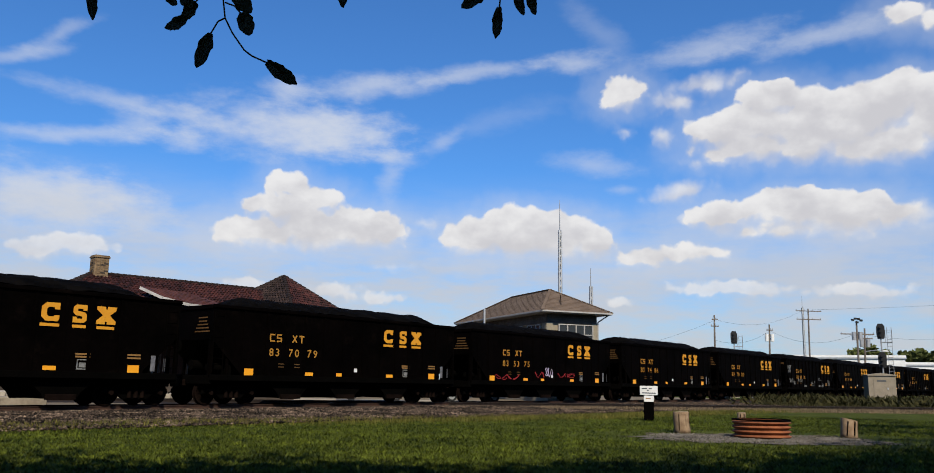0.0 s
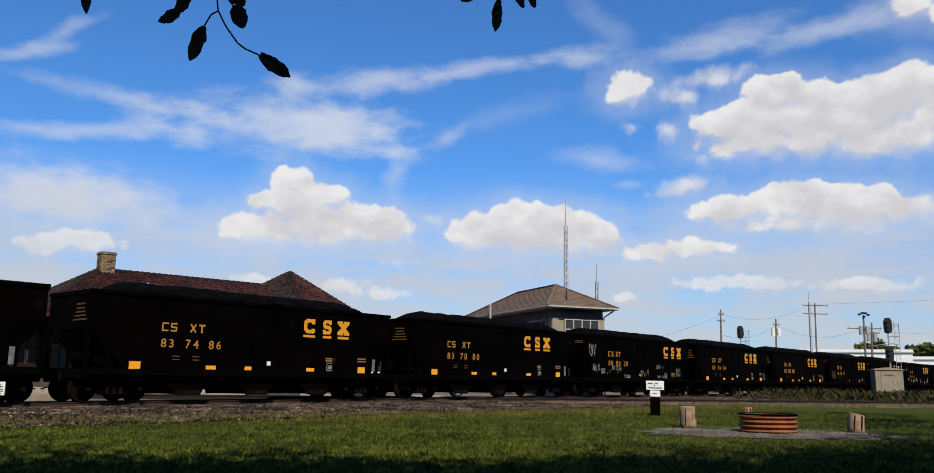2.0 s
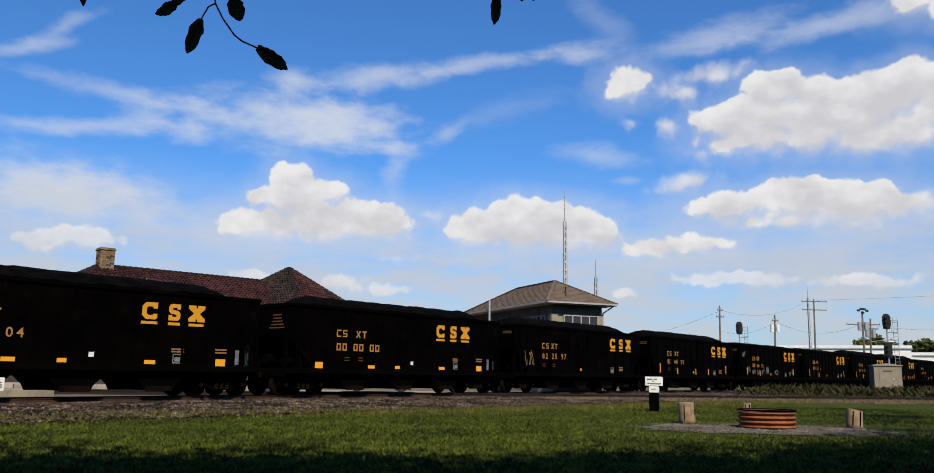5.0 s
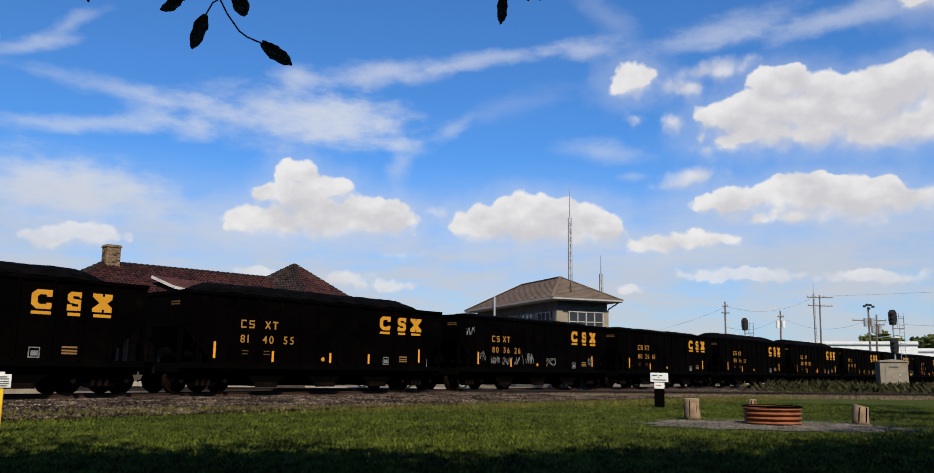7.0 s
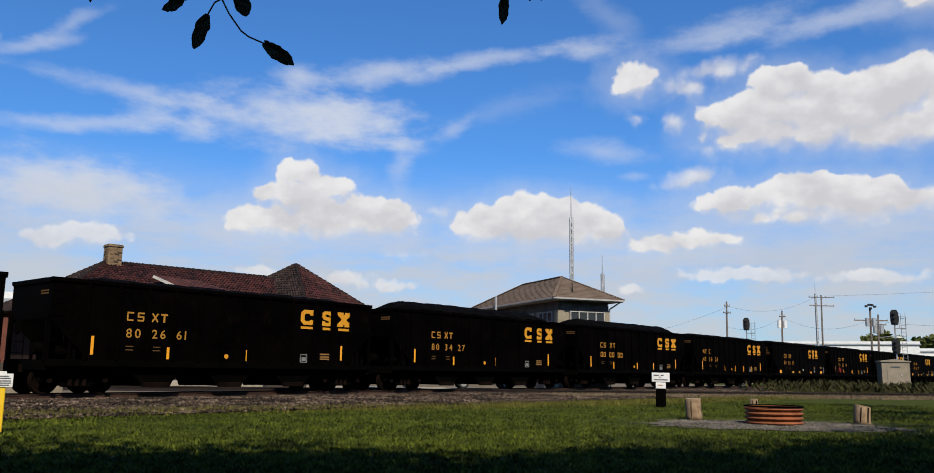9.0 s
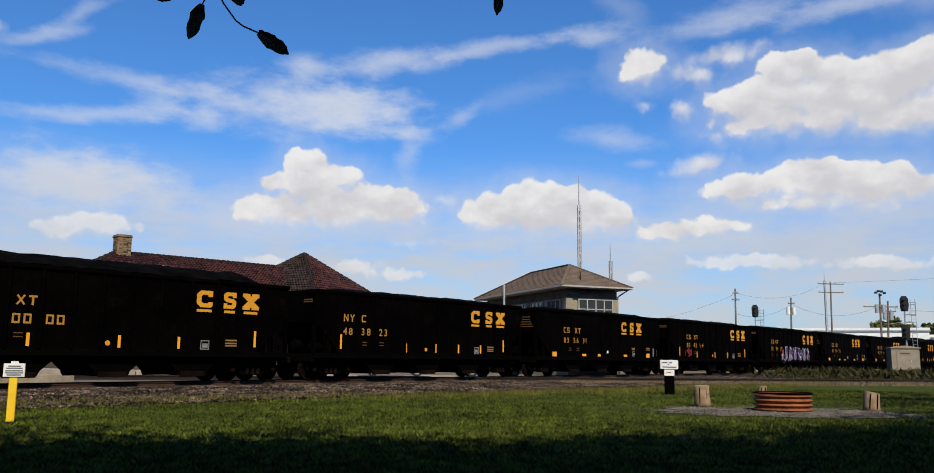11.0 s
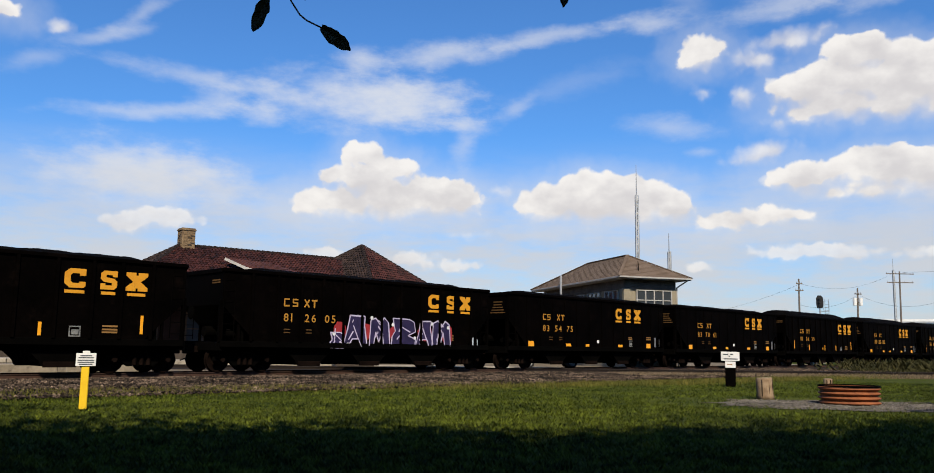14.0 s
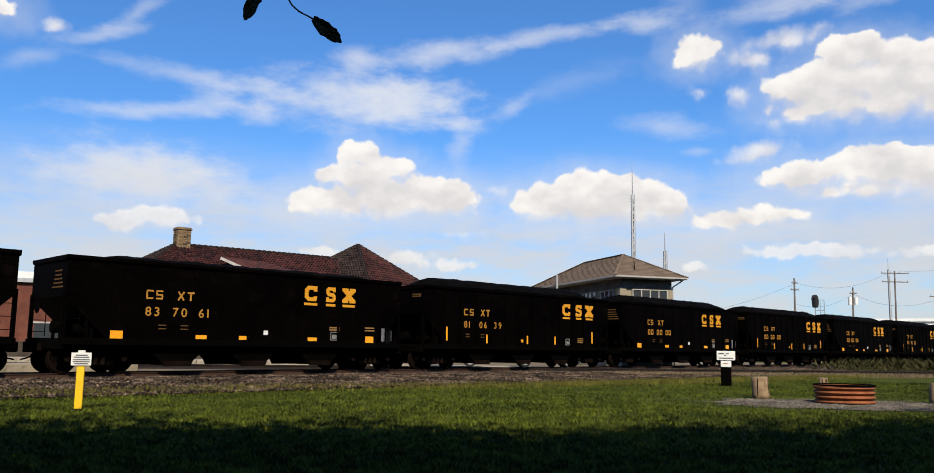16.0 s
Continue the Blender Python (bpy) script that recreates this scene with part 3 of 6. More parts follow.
scatter_stones("ballast_stones", TRACK, 62000, (3, 60), (-11.0, -0.9), "loose brown and grey ballast stones beside the rail", 5)
scatter_stones("ballast_stones", CROSS, 2500, (2, 40), (-3.4, -1.3), "loose ballast stones along the crossing track", 6)
blades("lawn_grass", lawn_spots(260000, 2), 0.03, 0.075, BLADE, "short mown green grass on the lawn", "grass", 3, 0.9)
_r = np.random.default_rng(8)
_s0 = _r.uniform(4, 46, 14000)
_d0 = np.interp(_s0, (5, 12, 20, 26, 60), (20.0, 19.8, 17.8, 16.8, 14.8)) + _r.normal(0, 0.75, 14000)
blades("grass_fringe", np.stack((0.6458 * _s0 - 0.7635 * _d0, 0.7635 * _s0 + 0.6458 * _d0, np.zeros(14000)), 1), 0.04, 0.17, FRINGE, "longer yellowing grass along the ballast", "grass", 12, 0.5, 0.014)
_x, _y = _r.uniform(5, 40, 14000), _r.uniform(-5.6, -1.9, 14000)
_c, _s = math.cos(radians(11.3)), math.sin(radians(11.3))
blades("dry_weeds", np.stack((-2.0 + _x * _c - _y * _s, 43.7 + _x * _s + _y * _c, np.zeros(14000)), 1), 0.05, 0.2, DRY, "straw coloured dry weeds beside the crossing track", "weeds", 9, 0.4, 0.02)
_x, _y = _r.uniform(24, 90, 9000), _r.uniform(2.0, 9.0, 9000)
_n, _q = 4200, 44
_k = _r.integers(0, _q, _n)
_az, _dist = np.radians(_r.uniform(19.5, 31, _q)), _r.uniform(60, 84, _q)
_tall = _r.uniform(0.2, 0.8, _q)[_k]
_bx, _by = (_dist * np.sin(_az))[_k] + _r.normal(0, 0.8, _n), (_dist * np.cos(_az))[_k] + _r.normal(0, 0.8, _n)
blades("weed_clumps", np.stack((_bx, _by, _tall * _r.uniform(0, 0.7, _n)), 1), 0.2, 0.5, WEED, "bushy brown and green weeds before the hut", "weeds", 14, 1.0, 0.09)
blades("track_weeds", np.stack((-2.0 + _x * _c - _y * _s, 43.7 + _x * _s + _y * _c, np.zeros(9000)), 1), 0.1, 0.4, WEED, "tall green and brown weeds between the tracks", "weeds", 10, 0.35, 0.035)


# ---- the coal train ----
SPEED, HALF = 17.77, 6.95   # metres a second; half a car's body


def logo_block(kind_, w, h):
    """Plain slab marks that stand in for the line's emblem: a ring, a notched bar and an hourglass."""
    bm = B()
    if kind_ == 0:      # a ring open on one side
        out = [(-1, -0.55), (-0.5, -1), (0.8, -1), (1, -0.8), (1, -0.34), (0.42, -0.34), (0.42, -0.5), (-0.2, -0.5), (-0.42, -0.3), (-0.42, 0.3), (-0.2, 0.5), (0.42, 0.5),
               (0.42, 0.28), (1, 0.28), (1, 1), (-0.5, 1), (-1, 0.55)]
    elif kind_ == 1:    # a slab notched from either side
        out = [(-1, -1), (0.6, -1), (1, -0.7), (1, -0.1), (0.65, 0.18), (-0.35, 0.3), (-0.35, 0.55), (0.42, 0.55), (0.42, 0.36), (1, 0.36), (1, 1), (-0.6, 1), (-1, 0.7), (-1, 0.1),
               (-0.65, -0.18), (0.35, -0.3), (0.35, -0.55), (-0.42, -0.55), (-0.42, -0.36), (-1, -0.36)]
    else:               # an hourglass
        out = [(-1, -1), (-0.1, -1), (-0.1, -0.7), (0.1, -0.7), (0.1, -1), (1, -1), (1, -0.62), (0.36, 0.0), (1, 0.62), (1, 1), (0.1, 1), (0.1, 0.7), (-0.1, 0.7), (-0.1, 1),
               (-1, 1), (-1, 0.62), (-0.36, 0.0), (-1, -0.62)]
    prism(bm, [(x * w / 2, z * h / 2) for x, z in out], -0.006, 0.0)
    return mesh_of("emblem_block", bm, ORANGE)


def bar_mesh(name, w, h, material):
    return mesh_of(name, box(B(), (-w / 2, -0.006, -h / 2), (w / 2, 0.0, h / 2)), material)


def digit_mesh(text):
    cu = bpy.data.curves.new("digit", "FONT")
    cu.body, cu.size, cu.align_x = text, 1.0, "LEFT"
    cu.extrude = 0.0
    cu.offset = 0.012
    tmp = bpy.data.objects.new("digit", cu)
    me = bpy.data.meshes.new_from_object(tmp)
    bpy.data.objects.remove(tmp)
    v = np.array([p.co[:2] for p in me.vertices])
    lo, hi = v.min(0), v.max(0)
    tris = [tuple(p.vertices) for p in me.polygons]
    bpy.data.meshes.remove(me)
    return (v - lo) / (hi[1] - lo[1]), tris, (hi[0] - lo[0]) / (hi[1] - lo[1])


DIGITS = {c: digit_mesh(c) for c in "0123456789"}


def number_part(car, digits, x0, z0, h, gap, material):
    """Digits in pairs, each pair starting a panel further on."""
    for i in range(0, len(digits), 2):
        x, verts, faces = 0.0, [], []
        for c in digits[i:i + 2]:
            v, tris, w = DIGITS[c]
            k = len(verts)
            verts += [(x + a * h * 1.05, -0.004, b * h) for a, b in v]
            faces += [tuple(k + j for j in t) for t in tris]
            x += 0.32
        me = soup("road_number", verts, faces, material)
        part("road_number", me, None, car, at=pose(x0 + gap * i / 2, -1.585, z0))


def hoop(bm, pts, r=0.012, n=6):
    for a, b in zip(pts, pts[1:]):
        tube(bm, a, b, r, n=n)
    return bm


def heap_mesh(seed, full=1.0):
    """The coal heaped above the rim, lower at either end, lumpy."""
    bm = B()
    nx, ny = 56, 12
    g = []
    for i in range(nx + 1):
        u = -1 + 2 * i / nx
        row = []
        for j in range(ny + 1):
            v = -1 + 2 * j / ny
            e = min(1.0, max(0.0, (0.985 - abs(u + 0.03 * math.sin(seed))) / 0.26))
            e = e * e * (3 - 2 * e)
            c = 1 - abs(v) ** 2.2
            z = 3.60 + e * (0.22 + 0.46 * c) * full
            z += 0.05 * noise.noise(Vector((u * 9 + seed, v * 4, seed))) * e + 0.035 * noise.noise(Vector((u * 40, v * 9, seed * 3)))
            row.append(bm.verts.new((u * 6.8, v * 1.5, z)))
        g.append(row)
    for i in range(nx):
        for j in range(ny):
            bm.faces.new((g[i][j], g[i + 1][j], g[i + 1][j + 1], g[i][j + 1]))
    return mesh_of("coal_load", bm, COAL, False)


def truck_parts(car, x):
    """A two-axle truck: side frames, bolster, springs, and turning wheelsets."""
    bm = B()
    for s in (-1, 1):
        y = 1.06 * s
        prism(bm, [(-1.25, 0.42), (-1.2, 0.60), (-0.75, 0.66), (-0.45, 0.80), (0.45, 0.80), (0.75, 0.66), (1.2, 0.60), (1.25, 0.42), (0.72, 0.46), (0.45, 0.24), (-0.45, 0.24),
                   (-0.72, 0.46)], y - 0.07, y + 0.07)
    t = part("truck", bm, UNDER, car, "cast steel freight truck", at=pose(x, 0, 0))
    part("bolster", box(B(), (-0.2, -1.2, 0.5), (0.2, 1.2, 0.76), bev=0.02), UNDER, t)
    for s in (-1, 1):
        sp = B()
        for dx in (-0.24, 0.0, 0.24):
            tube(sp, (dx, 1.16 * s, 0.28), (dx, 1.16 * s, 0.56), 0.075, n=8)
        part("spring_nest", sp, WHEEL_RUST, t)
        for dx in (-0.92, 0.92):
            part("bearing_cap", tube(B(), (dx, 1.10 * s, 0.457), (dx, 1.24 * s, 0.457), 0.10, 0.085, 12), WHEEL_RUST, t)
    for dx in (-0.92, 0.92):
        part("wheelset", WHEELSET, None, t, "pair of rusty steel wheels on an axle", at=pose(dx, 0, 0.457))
    return t


def wheelset_mesh():
    bm = B()
    for s in (-1, 1):
        m = pose(0, 0.755 * s, 0)
        k = s
        lathe(bm, [(0.09, -0.09 * k), (0.16, -0.07 * k), (0.19, -0.02 * k), (0.36, 0.0), (0.385, -0.06 * k), (0.485, -0.065 * k), (0.485, -0.04 * k), (0.457, -0.03 * k), (0.452, 0.075 * k),
                   (0.40, 0.08 * k), (0.375, 0.03 * k), (0.19, 0.02 * k), (0.15, 0.10 * k), (0.08, 0.11 * k)], 28, m, "Y")
        for i in range(4):
            a = i * math.pi / 2
            tube(bm, (0.26 * math.cos(a), 0.755 * s + 0.015 * k, 0.26 * math.sin(a)), (0.26 * math.cos(a), 0.755 * s + 0.05 * k, 0.26 * math.sin(a)), 0.03, n=6)
    tube(bm, (0, -1.08, 0), (0, 1.08, 0), 0.08, n=10)
    return mesh_of("wheelset", bm, WHEEL_RUST)


WHEELSET = wheelset_mesh()
HEAP_MESHES = [heap_mesh(1.0), heap_mesh(2.7), heap_mesh(4.1)]
LOW_HEAP = heap_mesh(5.3, 0.6)
LOW_LOADED = ("837061", "834214", "812605", "835475", "835631", "802661", "803626", "483823")


def make_car(ribs, rib_depth, label):
    """A three-bay open hopper car with sloped ends, empty of lettering."""
    car = thing("hopper_car", Matrix(), label, "hopper car", "cars of the coal train")
    prof = [(-HALF, 3.70), (-HALF, 2.45), (-5.55, 1.12), (5.55, 1.12), (HALF, 2.45), (HALF, 3.70)]
    part("body", prism(B(), prof, -1.575, 1.575), BLACK, car)
    for s in (-1, 1):
        part("top_chord", box(B(), (-HALF - 0.04, 1.53 * s, 3.66), (HALF + 0.04, 1.53 * s + 0.12 * s, 3.79), bev=0.015), BLACK, car)
        part("end_chord", box(B(), (HALF * s - 0.06, -1.52, 3.62), (HALF * s + 0.08, 1.52, 3.78), bev=0.015), BLACK, car)
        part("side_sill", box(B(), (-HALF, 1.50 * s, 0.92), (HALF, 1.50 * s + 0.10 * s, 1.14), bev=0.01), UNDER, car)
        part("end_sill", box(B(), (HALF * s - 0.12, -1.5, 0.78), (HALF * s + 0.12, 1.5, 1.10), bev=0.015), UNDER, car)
        for y in (-1.48, 1.48):
            part("corner_post", box(B(), (HALF * s - 0.06, y - 0.06, 1.1), (HALF * s + 0.06, y + 0.06, 2.6)), BLACK, car)
            part("end_brace", beam(B(), (HALF * s - 0.75 * s, y, 1.1), (HALF * s - 0.75 * s, y, 2.0), 0.09, 0.09), BLACK, car)
            rungs = B()
            for i in range(6):
                z = 1.35 + 0.4 * i
                yy = y + (0.10 if y > 0 else -0.10)
                hoop(rungs, [(HALF * s - 0.05 * s, yy, z), (HALF * s - 0.5 * s, yy, z)])
            for xx in (0.05, 0.5):
                hoop(rungs, [(HALF * s - xx * s, yy, 1.2), (HALF * s - xx * s, yy, 3.5)], 0.016)
            part("ladder", rungs, BLACK, car)
        part("coupler", box(box(B(), (HALF * s, -0.1, 0.70), (HALF * s + 0.58 * s, 0.1, 0.95), bev=0.02), (HALF * s + 0.34 * s, -0.17, 0.66), (HALF * s + 0.60 * s, 0.17, 1.0), bev=0.03), WHEEL_RUST, car, "rusty knuckle coupler")
        for x in ribs:
            part("side_post", box(B(), (x - 0.05, 1.57 * s, 1.14), (x + 0.05, (1.57 + rib_depth) * s, 3.66)), BLACK, car)
    for s in (-1, 1):
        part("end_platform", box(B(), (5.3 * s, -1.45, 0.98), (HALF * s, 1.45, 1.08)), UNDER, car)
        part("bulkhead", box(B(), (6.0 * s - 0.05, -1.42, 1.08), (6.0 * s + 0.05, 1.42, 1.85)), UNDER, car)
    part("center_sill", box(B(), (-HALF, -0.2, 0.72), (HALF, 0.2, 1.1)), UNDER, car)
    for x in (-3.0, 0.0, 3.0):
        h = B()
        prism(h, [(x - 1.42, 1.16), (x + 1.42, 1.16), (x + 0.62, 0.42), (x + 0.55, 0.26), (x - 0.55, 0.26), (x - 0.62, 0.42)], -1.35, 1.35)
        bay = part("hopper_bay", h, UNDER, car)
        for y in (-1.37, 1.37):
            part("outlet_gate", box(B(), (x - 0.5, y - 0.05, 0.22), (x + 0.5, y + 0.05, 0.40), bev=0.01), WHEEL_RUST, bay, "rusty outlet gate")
    tank = tube(B(), (-6.55, -0.9, 1.42), (-6.0, -0.9, 1.42), 0.17, n=14)
    tube(tank, (-6.7, -0.9, 1.42), (-6.55, -0.9, 1.42), 0.12, n=12)
    part("brake_cylinder", tank, UNDER, car, "brake cylinder on the end platform")
    tank = tube(B(), (-6.7, 0.2, 1.5), (-5.9, 0.2, 1.5), 0.2, n=14)
    part("air_reservoir", tank, UNDER, car)
    br = lathe(B(), [(0.02, 0.0), (0.24, 0.01), (0.26, 0.03), (0.24, 0.05), (0.02, 0.04)], 16, pose(-HALF - 0.14, 0.6, 2.2, 0, 90, 0))
    part("hand_brake_wheel", br, UNDER, car)
    for s in (-1, 1):
        part("air_hose", hoop(B(), [(HALF * s + 0.12 * s, 0.35, 0.8), (HALF * s + 0.3 * s, 0.33, 0.5), (HALF * s + 0.62 * s, 0.2, 0.42)], 0.025), UNDER, car)
    truck_parts(car, -5.7)
    truck_parts(car, 5.7)
    return car


SQUARE = bar_mesh("reflector", 0.42, 0.26, TAPE)
DASH = bar_mesh("reflector", 0.42, 0.14, TAPE)
UPRIGHT = bar_mesh("reflector", 0.10, 0.62, TAPE)
SHORT_UPRIGHT = bar_mesh("reflector", 0.10, 0.42, TAPE)
LINE = bar_mesh("stencil_line", 0.5, 0.055, FADED)
SHORT_LINE = bar_mesh("stencil_line", 0.28, 0.035, DIM)
END_PLATE, NARROW_END_PLATE = bar_mesh("gusset_plate", 0.17, 0.55, PALE_STEEL), bar_mesh("gusset_plate", 0.09, 0.45, DULL)
END_LINES = [bar_mesh("stencil_line", w, 0.05, DIM) for w in (0.6, 0.55, 0.7, 0.85, 1.0)]
UNDERLINE = bar_mesh("underline", 0.62, 0.10, ORANGE)
NARROW_UNDERLINE = bar_mesh("underline", 0.46, 0.10, ORANGE)
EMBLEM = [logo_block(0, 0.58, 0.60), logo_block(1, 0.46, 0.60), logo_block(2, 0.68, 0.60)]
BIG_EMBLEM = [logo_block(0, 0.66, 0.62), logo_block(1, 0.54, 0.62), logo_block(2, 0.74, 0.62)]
WHITE_PATCH = bar_mesh("white_patch", 0.18, 0.16, WHITE)


def frame_bars(w, h, t, material):
    bm = B()
    box(bm, (-w / 2, -0.006, h / 2 - t), (w / 2, 0, h / 2))
    box(bm, (-w / 2, -0.006, -h / 2), (w / 2, 0, -h / 2 + t))
    box(bm, (-w / 2, -0.006, -h / 2 + t), (-w / 2 + t, 0, h / 2 - t))
    box(bm, (w / 2 - t, -0.006, -h / 2 + t), (w / 2, 0, h / 2 - t))
    return bm


MARK = mesh_of("owner_mark", box(box(box(B(), (-0.12, -0.006, 0.10), (0.12, 0, 0.155)), (-0.12, -0.006, -0.155), (0.12, 0, -0.10)), (-0.13, -0.006, -0.10), (-0.075, 0, 0.10)), NUMBER)
STEP_MARK = mesh_of("owner_mark", box(box(box(box(box(B(), (-0.12, -0.006, 0.10), (0.12, 0, 0.155)), (-0.12, -0.006, -0.155), (0.12, 0, -0.10)), (-0.12, -0.006, -0.027), (0.12, 0, 0.027)), (-0.125, -0.006, 0.027), (-0.07, 0, 0.10)), (0.07, -0.006, -0.10), (0.125, 0, -0.027)), NUMBER)
CROSS_MARK = mesh_of("owner_mark", beam(beam(B(), (-0.11, -0.003, -0.15), (0.11, -0.003, 0.15), 0.06, 0.006, (0, 1, 0)), (-0.11, -0.005, 0.15), (0.11, -0.005, -0.15), 0.06, 0.006, (0, 1, 0)), NUMBER)
PEAK_MARK = mesh_of("owner_mark", beam(box(box(B(), (-0.13, -0.006, -0.155), (-0.075, 0, 0.155)), (0.075, -0.006, -0.155), (0.13, 0, 0.155)), (-0.1, -0.009, 0.14), (0.1, -0.009, -0.14), 0.055, 0.005, (0, 1, 0)), NUMBER)
FORK_MARK = mesh_of("owner_mark", beam(beam(box(B(), (-0.03, -0.006, -0.155), (0.03, 0, 0.02)), (0, -0.004, 0.0), (-0.11, -0.004, 0.15), 0.055, 0.005, (0, 1, 0)), (0, -0.007, 0.0), (0.11, -0.007, 0.15), 0.055, 0.005, (0, 1, 0)), NUMBER)
NUMBER_BAR = mesh_of("number_bar", frame_bars(0.24, 0.31, 0.06, ORANGE), NUMBER)
SLIM_MARK = mesh_of("owner_mark", box(box(B(), (-0.13, -0.006, 0.09), (0.13, 0, 0.155)), (-0.035, -0.006, -0.155), (0.035, 0, 0.09)), NUMBER)
DATA_FRAME = mesh_of("data_frame", box(frame_bars(0.36, 0.34, 0.035, WHITE), (-0.1, -0.006, -0.1), (0.12, 0, 0.06)), PALE_SPRAY)


def letter_car(car, style, digits, dx=0.0):
    """Paint on the side that faces the lawn: emblem, owner's mark, road number, reflectors and small stencils."""
    face = -1.582
    if style == "smooth":
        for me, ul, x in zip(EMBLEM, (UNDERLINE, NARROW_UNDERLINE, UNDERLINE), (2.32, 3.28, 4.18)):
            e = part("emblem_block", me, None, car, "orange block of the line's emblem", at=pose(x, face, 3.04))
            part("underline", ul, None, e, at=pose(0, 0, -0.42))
        xs = (-4.2, -3.86, -3.08, -2.72)
        nx, gap = -4.33, 0.97
        for x in (-5.25, 5.3):
            part("reflector", SQUARE, None, car, "square orange reflector", at=pose(x, face, 1.27))
        for x in (-2.25, -0.55, 2.45):
            part("reflector", DASH, None, car, "narrow orange reflector", at=pose(x, face, 1.24))
        # two upright plates that stand for the pale patches by the car's end
        part("gusset_plate", END_PLATE, None, car, "bright steel plate near the end of the car", at=pose(6.02, face, 1.48))
        part("gusset_plate", NARROW_END_PLATE, None, car, "narrow dull steel plate near the end of the car", at=pose(6.46, face, 1.44))
        part("white_patch", WHITE_PATCH, None, car, at=pose(0.35, face, 1.45))
        part("data_frame", DATA_FRAME, None, car, "pale stencilled data frame", at=pose(3.5, face, 1.38))
        for i, z in enumerate((3.30, 3.16, 3.03, 2.90, 2.77)):
            part("stencil_line", END_LINES[i], None, car, "faded stencil line on the end sheet", at=pose(-HALF - 0.001, -0.85, z, 0, 0, -90))
        for x, z in ((3.5, 1.72), (3.5, 1.63), (5.3, 1.75), (5.3, 1.64), (-3.7, 1.62), (-2.9, 1.62), (-3.7, 1.50), (-2.9, 1.50)):
            part("stencil_line", LINE if x > 0 else SHORT_LINE, None, car, at=pose(x, face, z))
    else:
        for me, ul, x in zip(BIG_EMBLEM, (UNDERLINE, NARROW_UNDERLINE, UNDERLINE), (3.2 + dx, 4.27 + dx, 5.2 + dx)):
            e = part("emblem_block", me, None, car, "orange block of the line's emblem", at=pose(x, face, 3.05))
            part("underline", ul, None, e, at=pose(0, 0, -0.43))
        xs = (-4.32, -3.95, -3.20, -2.84) if dx < 0.1 else (-4.245, -3.86, -3.33, -2.98)
        nx, gap = (-4.45, 1.02) if dx < 0.1 else (-4.36, 0.95)
        if style != "plain":
            bars = ((-5.55, UPRIGHT), (-2.9, SHORT_UPRIGHT), (0.05, SHORT_UPRIGHT), (2.25, SHORT_UPRIGHT), (5.45, UPRIGHT))
            if digits == "483823":
                bars = ((-5.55, UPRIGHT), (-1.6, SHORT_UPRIGHT), (0.35, SHORT_UPRIGHT), (1.95, SHORT_UPRIGHT), (3.62, SHORT_UPRIGHT), (5.45, UPRIGHT))
            elif dx:
                bars = ((-5.5, UPRIGHT), (-2.75, SHORT_UPRIGHT), (0.5, SHORT_UPRIGHT), (5.3, UPRIGHT))
            for x, me in bars:
                part("reflector", me, None, car, "upright yellow orange reflector", at=pose(x, face, 1.62 if me == UPRIGHT else 1.42))
        part("data_frame", DATA_FRAME, None, car, "pale stencilled data frame", at=pose(3.3, face, 1.36))
        part("stencil_disc", tube(B(), (-0.35, face, 1.36), (-0.35, face - 0.006, 1.36), 0.09, n=14), ORANGE, car)
        for x, z in ((-4.2, 1.62), (-3.2, 1.62), (-4.2, 1.50), (-3.2, 1.50), (4.4, 1.55), (4.4, 1.44), (4.4, 1.35)):
            part("stencil_line", LINE if x > 0 else SHORT_LINE, None, car, at=pose(x, face, z))
    for z in (3.36, 3.27) if style != "smooth" else ():
        part("stencil_line", END_LINES[0], None, car, "faded stencil line on the end sheet", at=pose(-HALF - 0.001, -1.05, z, 0, 0, -90))
    marks = (MARK, STEP_MARK, CROSS_MARK, SLIM_MARK)
    if digits == "483823":
        marks, xs, nx, gap = (PEAK_MARK, FORK_MARK, MARK), (-5.3, -4.95, -4.28), -5.45, 1.04
    for x, me in zip(xs, marks):
        part("owner_mark", me, None, car, "orange owner's mark", at=pose(x, face, 2.65))
    if digits:
        number_part(car, digits, nx, 1.92, 0.31, gap, NUMBER)
    else:
        for i in range(3):
            for j in (0, 0.34):
                part("number_bar", NUMBER_BAR, None, car, at=pose(nx + 0.13 + gap * i + j, face, 2.07))


def blob(bm, cx, cz, pts, w, h, y):
    prism(bm, [(cx + a * w / 2, cz + b * h / 2) for a, b in pts], y - 0.004, y)


def scrawl(car, name, x0, x1, z0, z1, n, material, seed, thick=0.03):
    """Loops of spray paint, nothing that reads."""
    rng = random.Random(seed)
    bm = B()
    for i in range(n):
        x = x0 + (x1 - x0) * (i + 0.5) / n
        w, zc, h = (x1 - x0) / n * 0.55, (z0 + z1) / 2, (z1 - z0) * 0.5
        f, g, u, v = rng.choice((1, 2)), rng.choice((2, 3)), rng.uniform(0, 6), rng.uniform(0, 6)
        p = [(x + w * math.sin(f * k * 0.34 + u), -1.584 - 0.0004 * (k % 5) - 0.002 * (i % 3), zc + h * math.sin(g * k * 0.34 + v) * (0.8 + 0.2 * math.sin(k))) for k in range(rng.randint(13, 19))]
        for a, b in zip(p, p[1:]):
            if abs(a[0] - b[0]) + abs(a[2] - b[2]) > 0.01:
                beam(bm, a, b, thick, 0.004, (0, 1, 0))
    return part(name, bm, material, car)


